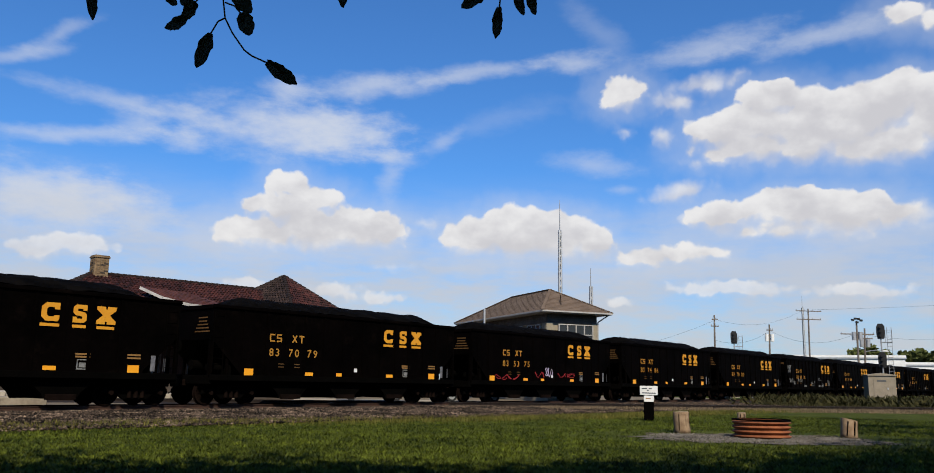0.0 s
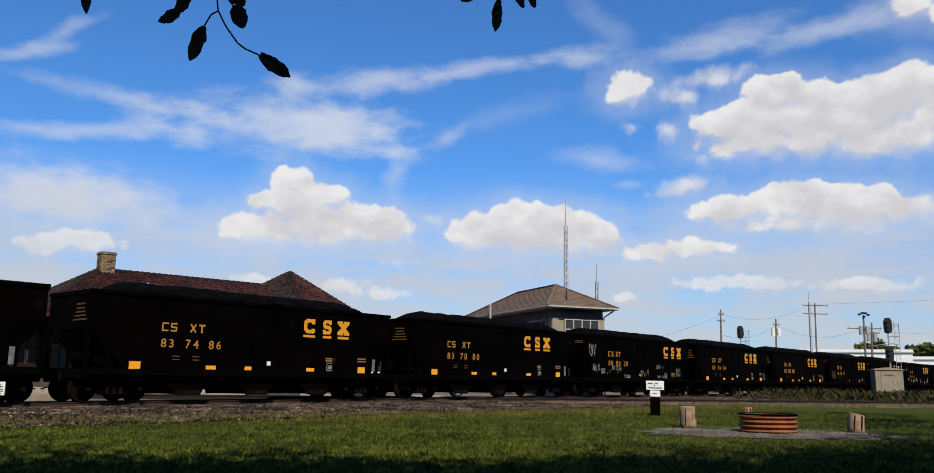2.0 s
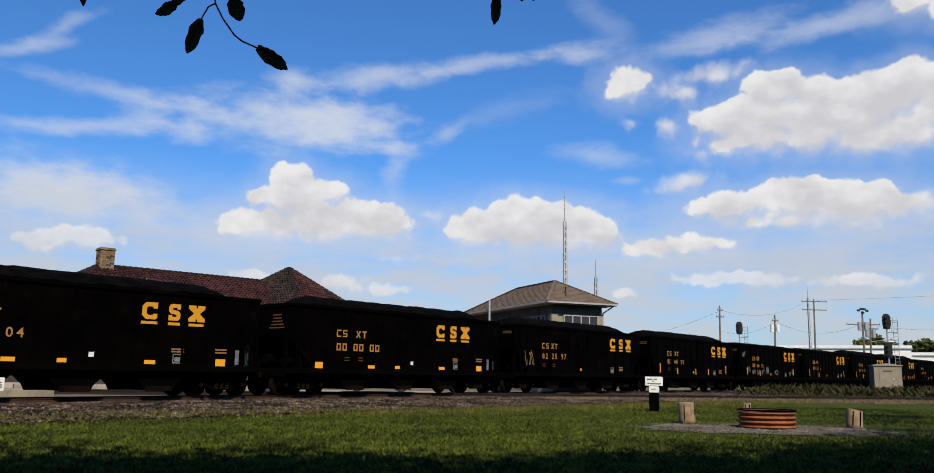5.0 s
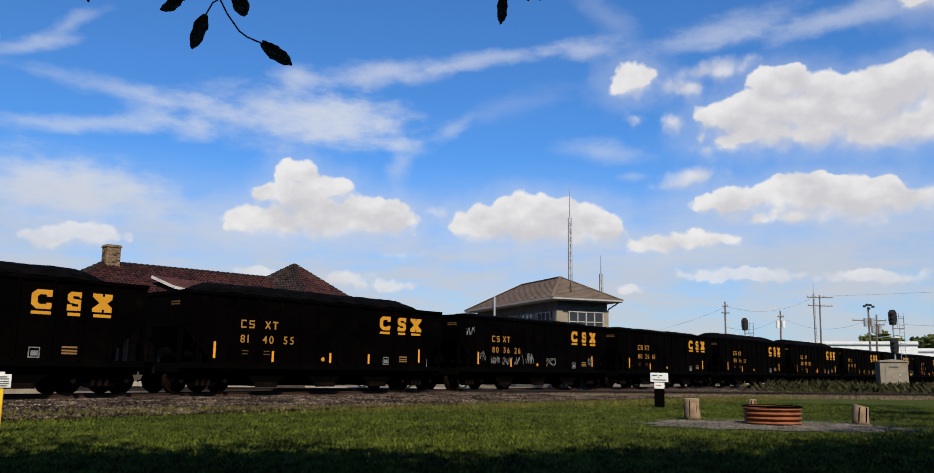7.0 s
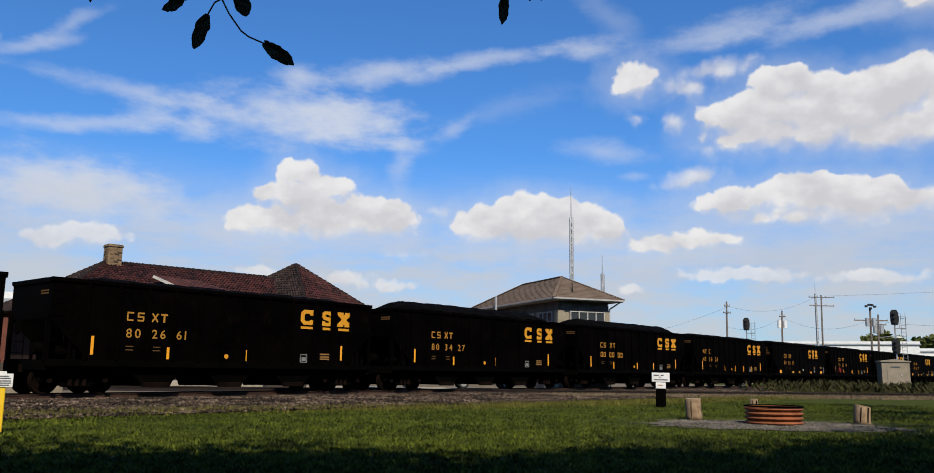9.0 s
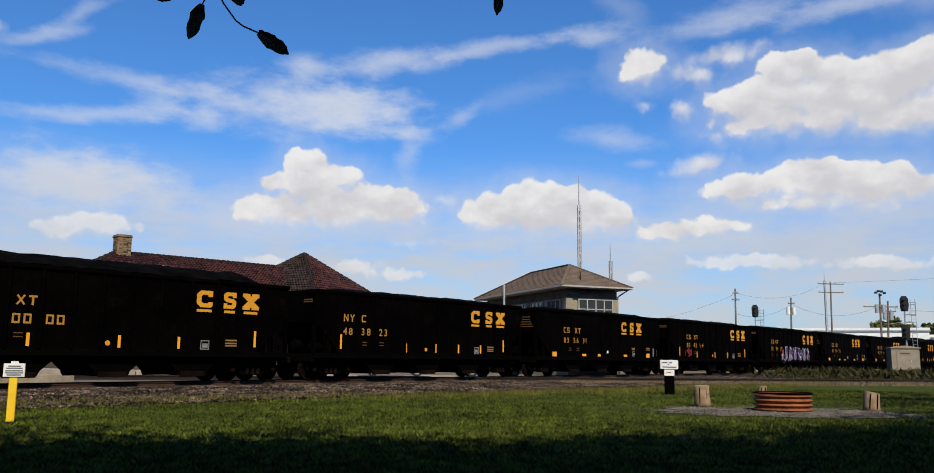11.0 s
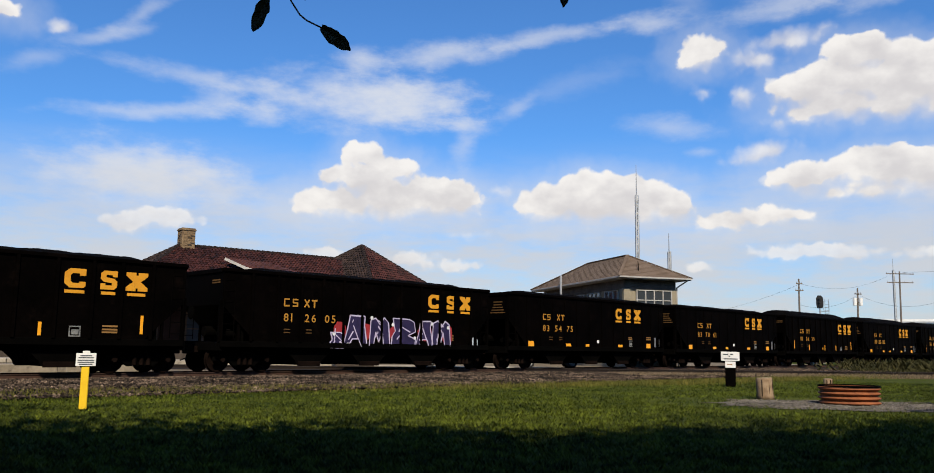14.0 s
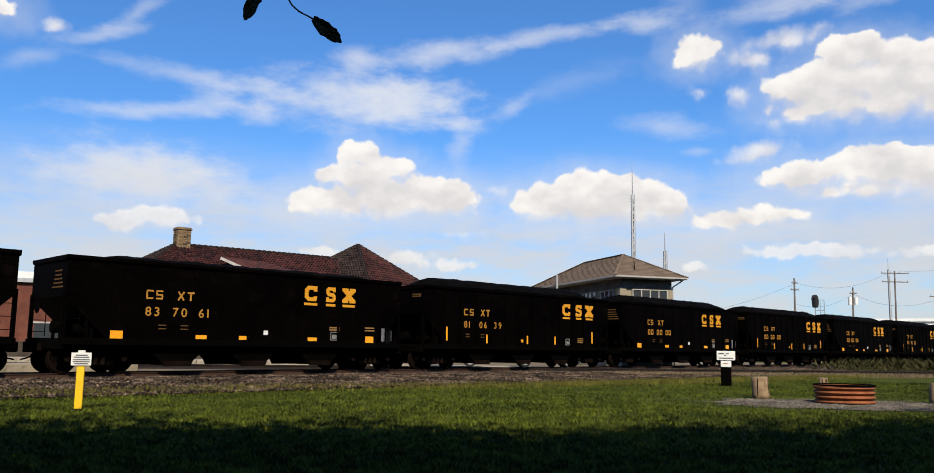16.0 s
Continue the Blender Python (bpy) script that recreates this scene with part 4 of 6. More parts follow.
def mural(car, dx=0.3):
    """The large painted piece along one car's side: dark violet slabs with pale edges on red."""
    face = -1.586
    rng = random.Random(12)
    for x, w, h in ((-2.0, 0.6, 0.8), (-0.5, 0.9, 0.7), (1.0, 1.0, 0.6), (2.6, 0.9, 0.7), (3.95, 0.7, 0.9)):
        pts = [(math.cos(a) * rng.uniform(0.8, 1.15), math.sin(a) * rng.uniform(0.8, 1.15)) for a in [k * math.pi / 4.5 for k in range(9)]]
        bm = B()
        blob(bm, x + dx, 1.62, pts, w * 1.1, h, face)
        part("mural_ground", bm, SCARLET, car, "red spray paint behind the slabs")
    slabs = ((-2.15, 0.62, 0.62), (-1.25, 1.15, 1.25), (0.05, 1.05, 1.2), (1.35, 1.2, 1.15), (2.55, 0.95, 1.1), (3.6, 1.0, 1.15))
    shapes = ([(-1, -1), (1, -1), (1, -0.5), (0.4, -0.2), (1, 0.1), (0.9, 0.8), (0.5, 1), (-0.9, 1), (-0.7, 0.1), (-1, -0.3)],
              [(-1, -1), (-0.5, -1), (-0.2, -0.5), (0.3, -0.5), (0.5, -1), (1, -1), (0.7, 0.4), (0.8, 1), (-0.4, 1), (-0.6, 0.2)],
              [(-1, -1), (-0.55, -1), (-0.4, 0.0), (-0.1, -0.7), (0.2, 0.1), (0.4, -1), (1, -1), (0.85, 0.7), (0.4, 1), (0.0, 0.5), (-0.4, 1), (-0.95, 0.8)])
    edge, fill = B(), B()
    for i, (x, w, h) in enumerate(slabs):
        x += dx
        z = 1.62 if i else 1.24
        pts = [(x + a * w * 0.55 * rng.uniform(0.9, 1.08), z + b * h * 0.5 * rng.uniform(0.92, 1.06)) for a, b in shapes[i % 3]]
        prism(fill, pts, face - 0.008, face - 0.004)
        # sprayed outline, and a stroke or two inside
        lines = list(zip(pts, pts[1:] + pts[:1]))
        c = (x, z)
        for k in range(0, len(pts), 4):
            p = pts[k]
            lines.append(((c[0] + 0.55 * (p[0] - c[0]), c[1] + 0.55 * (p[1] - c[1])), (c[0] - 0.1, c[1] + 0.06 * k)))
        for k, (p, o) in enumerate(lines):
            beam(edge, (p[0], face - 0.011 - 0.0005 * (k % 4), p[1]), (o[0], face - 0.011 - 0.0005 * (k % 4), o[1]), rng.uniform(0.035, 0.06), 0.004, (0, 1, 0))
    part("mural_edge", edge, LILAC, car, "pale lilac outlines")
    part("mural_slab", fill, PURPLE, car, "dark violet painted slabs")
    dots = B()
    for x, z in ((-2.3, 1.5), (-0.4, 2.2), (0.75, 1.95), (2.0, 1.4), (3.0, 2.05), (4.0, 1.9), (-1.6, 1.08)):
        tube(dots, (x + dx, face - 0.008, z), (x + dx, face - 0.014, z), 0.08, n=8)
    part("mural_dot", dots, WHITE, car)


SMOOTH = "black smooth-sided open hopper car heaped with coal"
RIBBED = "black ribbed open hopper car heaped with coal"
# Each car's kind of side, and its road number where it can be read.
CARS = [("smooth", ""), ("smooth", ""), ("smooth", "837079"), ("smooth", "835375"), ("smooth", "837486"), ("smooth", "837080"), ("plain", "808028"), ("smooth", "837404"),
        ("smooth", ""), ("plain", "822597"), ("bars", "814055"), ("bars", "803626"), ("bars", "802661"), ("bars", "803427"), ("bars", ""), ("bars", "483823"),
        ("smooth", "835631"), ("bars", "834214"), ("plain", "812605"), ("smooth", "835475"), ("smooth", "837061"), ("bars", "810639"), ("smooth", ""), ("bars", ""),
        ("smooth", ""), ("bars", ""), ("smooth", ""), ("smooth", "")]
FIRST, PITCH = -5.76, 15.32   # middle of the first car at the start, and the length between couplings
# How far the train has rolled, by seconds.
ROLLED = [(0, 0.0), (0.5, 8.92), (1, 17.81), (1.5, 26.71), (2, 35.62), (2.5, 44.53), (3, 53.08), (3.5, 61.95), (4, 70.83), (6.5, 115.5), (7, 124.32), (7.5, 133.08), (8, 141.8),
          (8.5, 150.72), (9, 159.70), (11.5, 204.18), (12, 212.97), (12.5, 221.52), (13, 230.47), (13.5, 239.3), (14, 248.2), (14.5, 257.31), (15, 266.28), (15.5, 275.26), (16, 284.13)]


def make_train():
    masters = {"smooth": make_car((-5.55, -4.46, -3.49, -2.52, -1.5, -0.4, 0.75, 1.85, 2.83, 3.68, 4.72, 5.6), 0.03, SMOOTH), "bars": make_car((-5.75, -4.65, -3.60, -2.58, -1.56, -0.62, 0.42, 1.48, 2.65, 3.76, 4.7, 5.75), 0.07, RIBBED)}
    masters["plain"] = masters["bars"]
    cars = []
    for i, (style, digits) in enumerate(CARS):
        x = FIRST + PITCH * i
        car = copy_thing(masters[style], TRACK @ pose(x, 0, 0))
        part("coal_load", LOW_HEAP if digits in LOW_LOADED else HEAP_MESHES[i % 3], None, car, "heaped load of crushed coal")
        letter_car(car, style, digits, 0.2 if digits[:2] in ("80", "82") or digits == "812605" else 0.0)
        if digits == "835375":
            tagged(car, SMOOTH + ", red scrawls")
            scrawl(car, "scrawl", -4.9, -2.9, 1.2, 1.5, 2, SCARLET, 3)
            scrawl(car, "scrawl", -1.3, -0.5, 1.35, 1.75, 1, SCARLET, 4)
            scrawl(car, "scrawl", -0.4, 0.4, 1.35, 1.95, 2, LILAC, 5)
            scrawl(car, "scrawl", 1.0, 2.7, 1.35, 1.65, 2, SCARLET, 6)
        elif digits == "808028":
            tagged(car, RIBBED + ", pale scrawls")
            scrawl(car, "scrawl", -6.6, -5.7, 2.4, 3.2, 3, PALE_SPRAY, 7, 0.05)
            for n, (x0, x1, z0, z1, loops) in enumerate(((-6.2, -5.4, 1.5, 2.0, 4), (-5.2, -4.5, 1.35, 1.75, 3), (-3.9, -2.8, 1.6, 1.95, 5), (-2.4, -1.6, 1.15, 1.4, 4), (-0.2, 0.8, 1.25, 1.75, 4),
                                                         (2.0, 2.9, 1.8, 2.1, 4), (2.1, 3.0, 1.2, 1.38, 5), (4.9, 5.5, 1.3, 1.9, 3))):
                scrawl(car, "scrawl", x0, x1, z0, z1, loops, PALE_SPRAY, 8 + n, 0.026)
        elif digits == "803626":
            tagged(car, RIBBED + ", pale scrawls")
            scrawl(car, "scrawl", -6.45, -5.75, 2.75, 3.2, 3, PALE_SPRAY, 31, 0.024)
            scrawl(car, "scrawl", -5.35, -4.9, 1.5, 2.0, 2, PALE_SPRAY, 32, 0.02)
            scrawl(car, "scrawl", -4.45, -3.75, 1.35, 1.75, 4, PALE_SPRAY, 33, 0.024)
            scrawl(car, "scrawl", 4.75, 5.25, 1.3, 1.85, 3, PALE_SPRAY, 34, 0.02)
            scrawl(car, "scrawl", -3.6, -2.0, 1.3, 1.75, 6, PALE_SPRAY, 12)
            scrawl(car, "scrawl", -1.8, -0.6, 1.3, 2.0, 4, PALE_SPRAY, 22)
            scrawl(car, "scrawl", 0.6, 1.4, 1.3, 1.8, 1, PALE_SPRAY, 13)
        elif digits == "822597":
            scrawl(car, "scrawl", -6.0, -5.2, 1.5, 2.4, 3, FADED, 14)
        elif digits == "834214":
            scrawl(car, "scrawl", -4.7, -3.8, 1.25, 1.85, 2, SCARLET, 15, 0.06)
        elif digits == "812605":
            tagged(car, RIBBED + ", violet mural")
            mural(car)
        cars.append((car, x))
    for m in {id(v): v for v in masters.values()}.values():
        for o in list(m.children_recursive) + [m]:
            bpy.data.objects.remove(o)
    return cars


TRAIN = make_train()


# ---- the depot beyond the train ----
def roof_face(bm, a, b, c, d, rows, lift=0.05):
    """A roof plane from eave a-b to ridge d-c, laid in courses whose lower edges stand proud."""
    a, b, c, d = map(Vector, (a, b, c, d))
    n = (b - a).cross(d - a).normalized()
    if n.z < 0:
        n = -n
    last = None
    for i in range(rows):
        t0, t1 = i / rows, (i + 1) / rows
        p, q, r, s = a.lerp(d, t0), b.lerp(c, t0), b.lerp(c, t1), a.lerp(d, t1)
        low = last or [bm.verts.new(p), bm.verts.new(q)]
        up = [bm.verts.new(p + n * lift), bm.verts.new(q + n * lift)]
        bm.faces.new((low[0], low[1], up[1], up[0]))
        if (r - s).length > 1e-4:
            last = [bm.verts.new(s + n * 0.006), bm.verts.new(r + n * 0.006)]
            bm.faces.new((up[0], up[1], last[1], last[0]))
        else:
            bm.faces.new((up[0], up[1], bm.verts.new(r + n * 0.006)))
    return bm


def tiles(parent, a, b, c, d, rows, width, material, label, seed):
    """Single rounded tiles over a roof plane, eave a-b to ridge d-c, each a little out of line."""
    a, b, c, d = map(Vector, (a, b, c, d))
    n = (b - a).cross(d - a).normalized()
    if n.z < 0:
        n = -n
    rng = random.Random(seed)
    verts, faces = [], []
    for i in range(rows):
        t0, t1 = i / rows, (i + 1.08) / rows
        p, q, r, s = a.lerp(d, t0), b.lerp(c, t0), b.lerp(c, min(1, t1)), a.lerp(d, min(1, t1))
        k = int((q - p).length / width)
        for j in range(k):
            u0, u1 = j / k, (j + 0.9) / k
            low, high = 0.07 + rng.uniform(-0.015, 0.03), 0.03
            m = len(verts)
            um = (u0 + u1) / 2
            for w, h in ((u0, 0.0), (um, 0.06), (u1, 0.0)):
                verts += [p.lerp(q, w) + n * (low + h), s.lerp(r, w) + n * (high + h), p.lerp(q, w) + n * 0.01]
            faces += [(m, m + 3, m + 4, m + 1), (m + 3, m + 6, m + 7, m + 4), (m + 2, m + 5, m + 3, m), (m + 5, m + 8, m + 6, m + 3)]
    ob = part("tile", soup("tile", verts, faces, material), None, parent, label)
    return tagged(ob, kind="stuff")


def ridge_row(parent, name, a, b, step=0.42, r=0.13):
    """Tapered round tiles along a ridge or hip, each its own piece on one mesh."""
    a, b = Vector(a), Vector(b)
    n = max(1, int((b - a).length / step))
    ln = (b - a).length / n
    me = RIDGE_TILE.setdefault(round(ln, 2), None) or mesh_of(name, tube(B(), (0, 0, 0), (0, 0, ln * 0.92), r * 1.12, r * 0.85, 7), DARK_TILE)
    RIDGE_TILE[round(ln, 2)] = me
    turn = (b - a).to_track_quat("Z", "Y").to_matrix().to_4x4()
    for i in range(n):
        part(name, me, None, parent, at=Matrix.Translation(a.lerp(b, i / n)) @ turn)


RIDGE_TILE = {}


def make_depot():
    """A long hipped tile roof with a higher pyramid over its far end, on brick walls with wide eaves."""
    d = thing("depot_building", pose(-26.6, 58.6, 0, 0, 0, 44), "old brick railway depot with a red tiled hip roof", "station building")
    L, W, EAVE, TOP = 13.4, 6.6, 4.5, 8.45
    # walls coloured near black for the shade under the wide eaves
    part("wall", box(B(), (-4.6, -W + 3.4, 0), (L + 11.0, W - 1.4, EAVE)), SHADED_BRICK, d, "dark brick walls, eave shade in their colour")
    part("base_course", box(B(), (-4.7, -W + 3.3, 0), (L + 11.1, W - 1.3, 0.9)), SHADED_BRICK, d)
    f = roof_face(B(), (-6.2, -W, EAVE), (L + 4, -W, EAVE), (L + 4, 0, TOP), (0, 0, TOP), 22)
    roof = part("roof", f, TILE, d, "red clay tile roof")
    part("roof_slope", roof_face(B(), (L + 4, W, EAVE), (-6.2, W, EAVE), (0, 0, TOP), (L + 4, 0, TOP), 22), TILE, roof)
    # the hip end's duller light is put into its darker tiles
    part("roof_slope", roof_face(B(), (-6.2, W, EAVE), (-6.2, -W, EAVE), (0, 0, TOP), (0, 0, TOP), 22), DARK_TILE, roof, "darker hip end, side shade in its colour")
    tiles(roof, (-6.2, -W, EAVE), (L + 4, -W, EAVE), (L + 4, 0, TOP), (0, 0, TOP), 22, 0.27, TILE_PIECE, "red clay roof tiles", 1)
    tiles(roof, (-6.2, W, EAVE), (-6.2, -W, EAVE), (0, 0, TOP), (0, 0, TOP), 22, 0.27, SHADE_PIECE, "roof tiles darkened for side shade", 2)
    ridge_row(roof, "ridge_tile", (0, 0, TOP + 0.05), (L - 0.4, 0, TOP + 0.05))
    ridge_row(roof, "hip_tile", (-6.2, -W, EAVE + 0.08), (0, 0, TOP + 0.05))
    ridge_row(roof, "hip_tile", (-6.2, W, EAVE + 0.08), (0, 0, TOP + 0.05))
    # the pyramid
    H, E2, P = 6.8, 4.5, 9.75
    m = pose(L + 2.1, -0.2, 0, 0, 0, 21)
    pts = [m @ Vector(v) for v in ((-H, -H, E2), (H, -H, E2), (H, H, E2), (-H, H, E2), (0, 0, P))]
    pyr = part("pavilion_roof", roof_face(B(), pts[0], pts[1], pts[4], pts[4], 24), TILE, d, "red tiled pyramid roof")
    part("roof_slope", roof_face(B(), pts[1], pts[2], pts[4], pts[4], 24), TILE, pyr)
    part("roof_slope", roof_face(B(), pts[2], pts[3], pts[4], pts[4], 24), TILE, pyr)
    # the left-facing slope is coloured for side shade too
    part("roof_slope", roof_face(B(), pts[3], pts[0], pts[4], pts[4], 24), DARK_TILE, pyr, "greyish slope, side shade in its colour")
    tiles(pyr, pts[0], pts[1], pts[4], pts[4], 24, 0.27, TILE_PIECE, "red clay roof tiles", 3)
    tiles(pyr, pts[3], pts[0], pts[4], pts[4], 24, 0.27, SHADE_PIECE, "roof tiles greyed for side shade", 4)
    for k in range(4):
        ridge_row(pyr, "hip_tile", pts[k] + Vector((0, 0, 0.06)), pts[4] + Vector((0, 0, 0.06)))
    # a raised wall dormer with a white edge
    e = B()
    for u, v in (((2.3, -2.9, 7.42), (3.5, -4.0, 6.72)), ((3.5, -4.0, 6.72), (5.2, -4.7, 6.32)), ((5.2, -4.7, 6.32), (7.6, -5.0, 6.2))):
        beam(e, u, v, 0.10, 0.2)
    dorm = part("dormer_edge", e, TRIM, d, "white trim edge of the low dormer")
    r = B()
    for a, b_, c in (((2.3, -2.9, 7.5), (3.5, -4.0, 6.82), (6.2, -2.0, 7.45)), ((3.5, -4.0, 6.82), (5.2, -4.7, 6.42), (6.2, -2.0, 7.45)), ((5.2, -4.7, 6.42), (7.6, -5.0, 6.3), (6.2, -2.0, 7.45)), ((7.6, -5.0, 6.3), (8.8, -3.4, 6.6), (6.2, -2.0, 7.45))):
        roof_face(r, a, b_, c, c, 8)
    part("dormer_roof", r, TILE, dorm)
    # the chimney, with a corbelled head
    ch = B()
    box(ch, (-0.49, -0.49, TOP - 1.2), (0.49, 0.49, TOP + 1.1), bev=0.02)
    c = part("chimney", ch, BRICK, d, "buff brick chimney", at=pose(0.45, 0.0, 0))
    part("chimney_cap", box(box(B(), (-0.55, -0.55, TOP + 1.1), (0.55, 0.55, TOP + 1.2), bev=0.02), (-0.5, -0.5, TOP + 1.2), (0.5, 0.5, TOP + 1.29)), BRICK, c)
    brick = mesh_of("brick", box(B(), (-0.15, -0.012, -0.055), (0.15, 0.012, 0.055), bev=0.006), BRICK)
    burnt = mesh_of("brick", box(B(), (-0.15, -0.014, -0.055), (0.15, 0.014, 0.055), bev=0.006), OLD_WALL)
    for row in range(9):
        for side in range(4):
            for k in range(3):
                off = -0.34 + 0.33 * k + (0.1 if row % 2 else -0.02)
                if abs(off) < 0.36:
                    part("brick", burnt if (row * 5 + k * 3 + side) % 4 == 0 else brick, None, c, at=pose(0, 0, TOP - 0.1 + 0.135 * row, 0, 0, 90 * side) @ pose(off, -0.495, 0))
    # windows and doors along the wall that faces the tracks
    for i in range(7):
        x = -3.0 + 3.2 * i
        w = part("window", box(B(), (x - 0.6, -W + 3.34, 1.2), (x + 0.6, -W + 3.40, 3.4)), GLASS, d)
        # frames and sills take a dark wood for the same shade
        fr = B()
        for u, v in (((x - 0.66, 1.14), (x - 0.56, 3.46)), ((x + 0.56, 1.14), (x + 0.66, 3.46)), ((x - 0.56, 3.36), (x + 0.56, 3.46)), ((x - 0.56, 1.14), (x + 0.56, 1.24)), ((x - 0.56, 2.26), (x + 0.56, 2.34))):
            box(fr, (u[0], -W + 3.28, u[1]), (v[0], -W + 3.37, v[1]))
        part("window_frame", fr, TIE, w)
        part("window_sill", box(B(), (x - 0.75, -W + 3.22, 1.04), (x + 0.75, -W + 3.4, 1.14)), TIE, w)
    return d


make_depot()


# ---- the interlocking tower ----
def make_tower():
    t = thing("signal_tower", pose(5.2, 56.2, 0, 0, 0, 23), "two storey railway signal tower with a tan hip roof", "signal tower")
    W, L, EAVE, TOP, IN = 5.6, 15.7, 6.15, 8.05, 0.85   # x along the short side, y along the long one
    a, b, c, d = (0, 0, EAVE), (W, 0, EAVE), (W, L, EAVE), (0, L, EAVE)
    r0, r1 = (W / 2, 4.0, TOP), (W / 2, 10.35, TOP)
    roof = part("roof", roof_face(B(), a, b, r0, r0, 16, 0.025), SHINGLE, t, "tan asphalt shingle hip roof")
    part("roof_slope", roof_face(B(), d, a, r0, r1, 16, 0.025), SHINGLE, roof)
    part("roof_slope", roof_face(B(), b, c, r1, r0, 16, 0.025), SHINGLE, roof)
    part("roof_slope", roof_face(B(), c, d, r1, r1, 16, 0.025), SHINGLE, roof)
    caps = B()
    for p, q in ((a, r0), (b, r0), (c, r1), (d, r1), (r0, r1)):
        beam(caps, Vector(p) + Vector((0, 0, 0.05)), Vector(q) + Vector((0, 0, 0.05)), 0.22, 0.05)
    part("ridge_cap", caps, SHINGLE, roof)
    part("soffit", box(B(), (0.05, 0.05, EAVE - 0.12), (W - 0.05, L - 0.05, EAVE - 0.06)), TRIM, t, "white painted soffit")
    for lo, hi in (((0, -0.02, EAVE - 0.08), (W, 0.05, EAVE + 0.02)), ((-0.02, 0.05, EAVE - 0.08), (0.05, L, EAVE + 0.02)), ((W - 0.05, 0.05, EAVE - 0.08), (W + 0.02, L, EAVE + 0.02))):
        part("fascia", box(B(), lo, hi), TRIM, t, "white fascia board")
    wx0, wx1, wy0, wy1 = IN, W - IN, IN, L - IN
    part("lower_wall", box(B(), (wx0, wy0, 0), (wx1, wy1, 3.2)), CREAM, t, "cream rendered lower walls")
    part("upper_wall", box(B(), (wx0 + 0.04, wy0 + 0.04, 3.2), (wx1 - 0.04, wy1 - 0.04, EAVE - 0.12)), CREAM, t, "cream upper storey")
    part("belt_course", box(B(), (wx0 - 0.1, wy0 - 0.1, 3.15), (wx1 + 0.1, wy1 + 0.1, 3.35), bev=0.02), TRIM, t)
    for x, y in ((wx0, wy0), (wx1, wy0), (wx0, wy1)):
        part("corner_board", box(B(), (x - 0.12 if x == wx0 else x - 0.38, y - 0.07, 3.35), (x + 0.38 if x == wx0 else x + 0.12, y + 0.2, EAVE - 0.75), bev=0.01), CREAM, t, "cream corner board")
    # weatherboards under the eaves, the eave shade put into their grey
    for i in range(4):
        z = EAVE - 0.24 - 0.15 * i
        part("board", box(B(), (wx0 - 0.03, wy0 - 0.03 - 0.008 * i, z - 0.07), (wx1 + 0.03, wy0 + 0.04, z + 0.07)), SHADED_BOARD, t)
        part("board", box(B(), (wx0 - 0.03 - 0.008 * i, wy0 + 0.04, z - 0.07), (wx0 + 0.04, wy1, z + 0.07)), SHADED_BOARD, t)

    def window(m, w, h, panes):
        g = part("window", box(B(), (-w / 2, -0.06, 0), (w / 2, -0.02, h), m), GLASS, t)
        fr = B()
        for k in range(panes + 1):
            x = -w / 2 + w * k / panes
            box(fr, (x - 0.035, -0.12, 0), (x + 0.035, -0.0, h), m)
        for z in (0.0, h * 0.5, h):
            box(fr, (-w / 2 - 0.05, -0.11, z - 0.03), (w / 2 + 0.05, -0.01, z + 0.03), m)
        part("window_frame", fr, TRIM, g, "white sash frame")
        part("window_sill", box(B(), (-w / 2 - 0.15, -0.2, -0.14), (w / 2 + 0.15, 0.02, -0.05), m), TRIM, g)

    window(pose((wx0 + wx1) / 2 + 0.25, wy0, 3.95), 2.7, 1.35, 4)
    for y in (1.9, 4.6, 7.2, 10.2):
        window(pose(wx0, wy0 + y, 3.95, 0, 0, -90), 1.9, 1.35, 3)
    for y in (2.2, 6.5, 10.8):
        window(pose(wx0, wy0 + y, 0.9, 0, 0, -90), 1.0, 1.5, 2)
    part("downpipe", hoop(B(), [(W - 0.25, 0.12, EAVE - 0.1), (wx1 + 0.1, wy0 - 0.06, EAVE - 0.6), (wx1 + 0.1, wy0 - 0.06, 0.1)], 0.05, 8), TRIM, t, "white downpipe")
    part("vent_pipe", tube(B(), (-0.15, 9.2, 4.0), (-0.15, 9.2, EAVE + 0.75), 0.09, n=10), ZINC, t, "tall grey vent pipe")
    part("roof_spike", hoop(B(), [(2.0, 1.0, EAVE + 0.35), (2.1, 1.2, EAVE + 0.85), (2.4, 1.8, EAVE + 1.25)], 0.03, 6), UNDER, t)
    return t


make_tower()


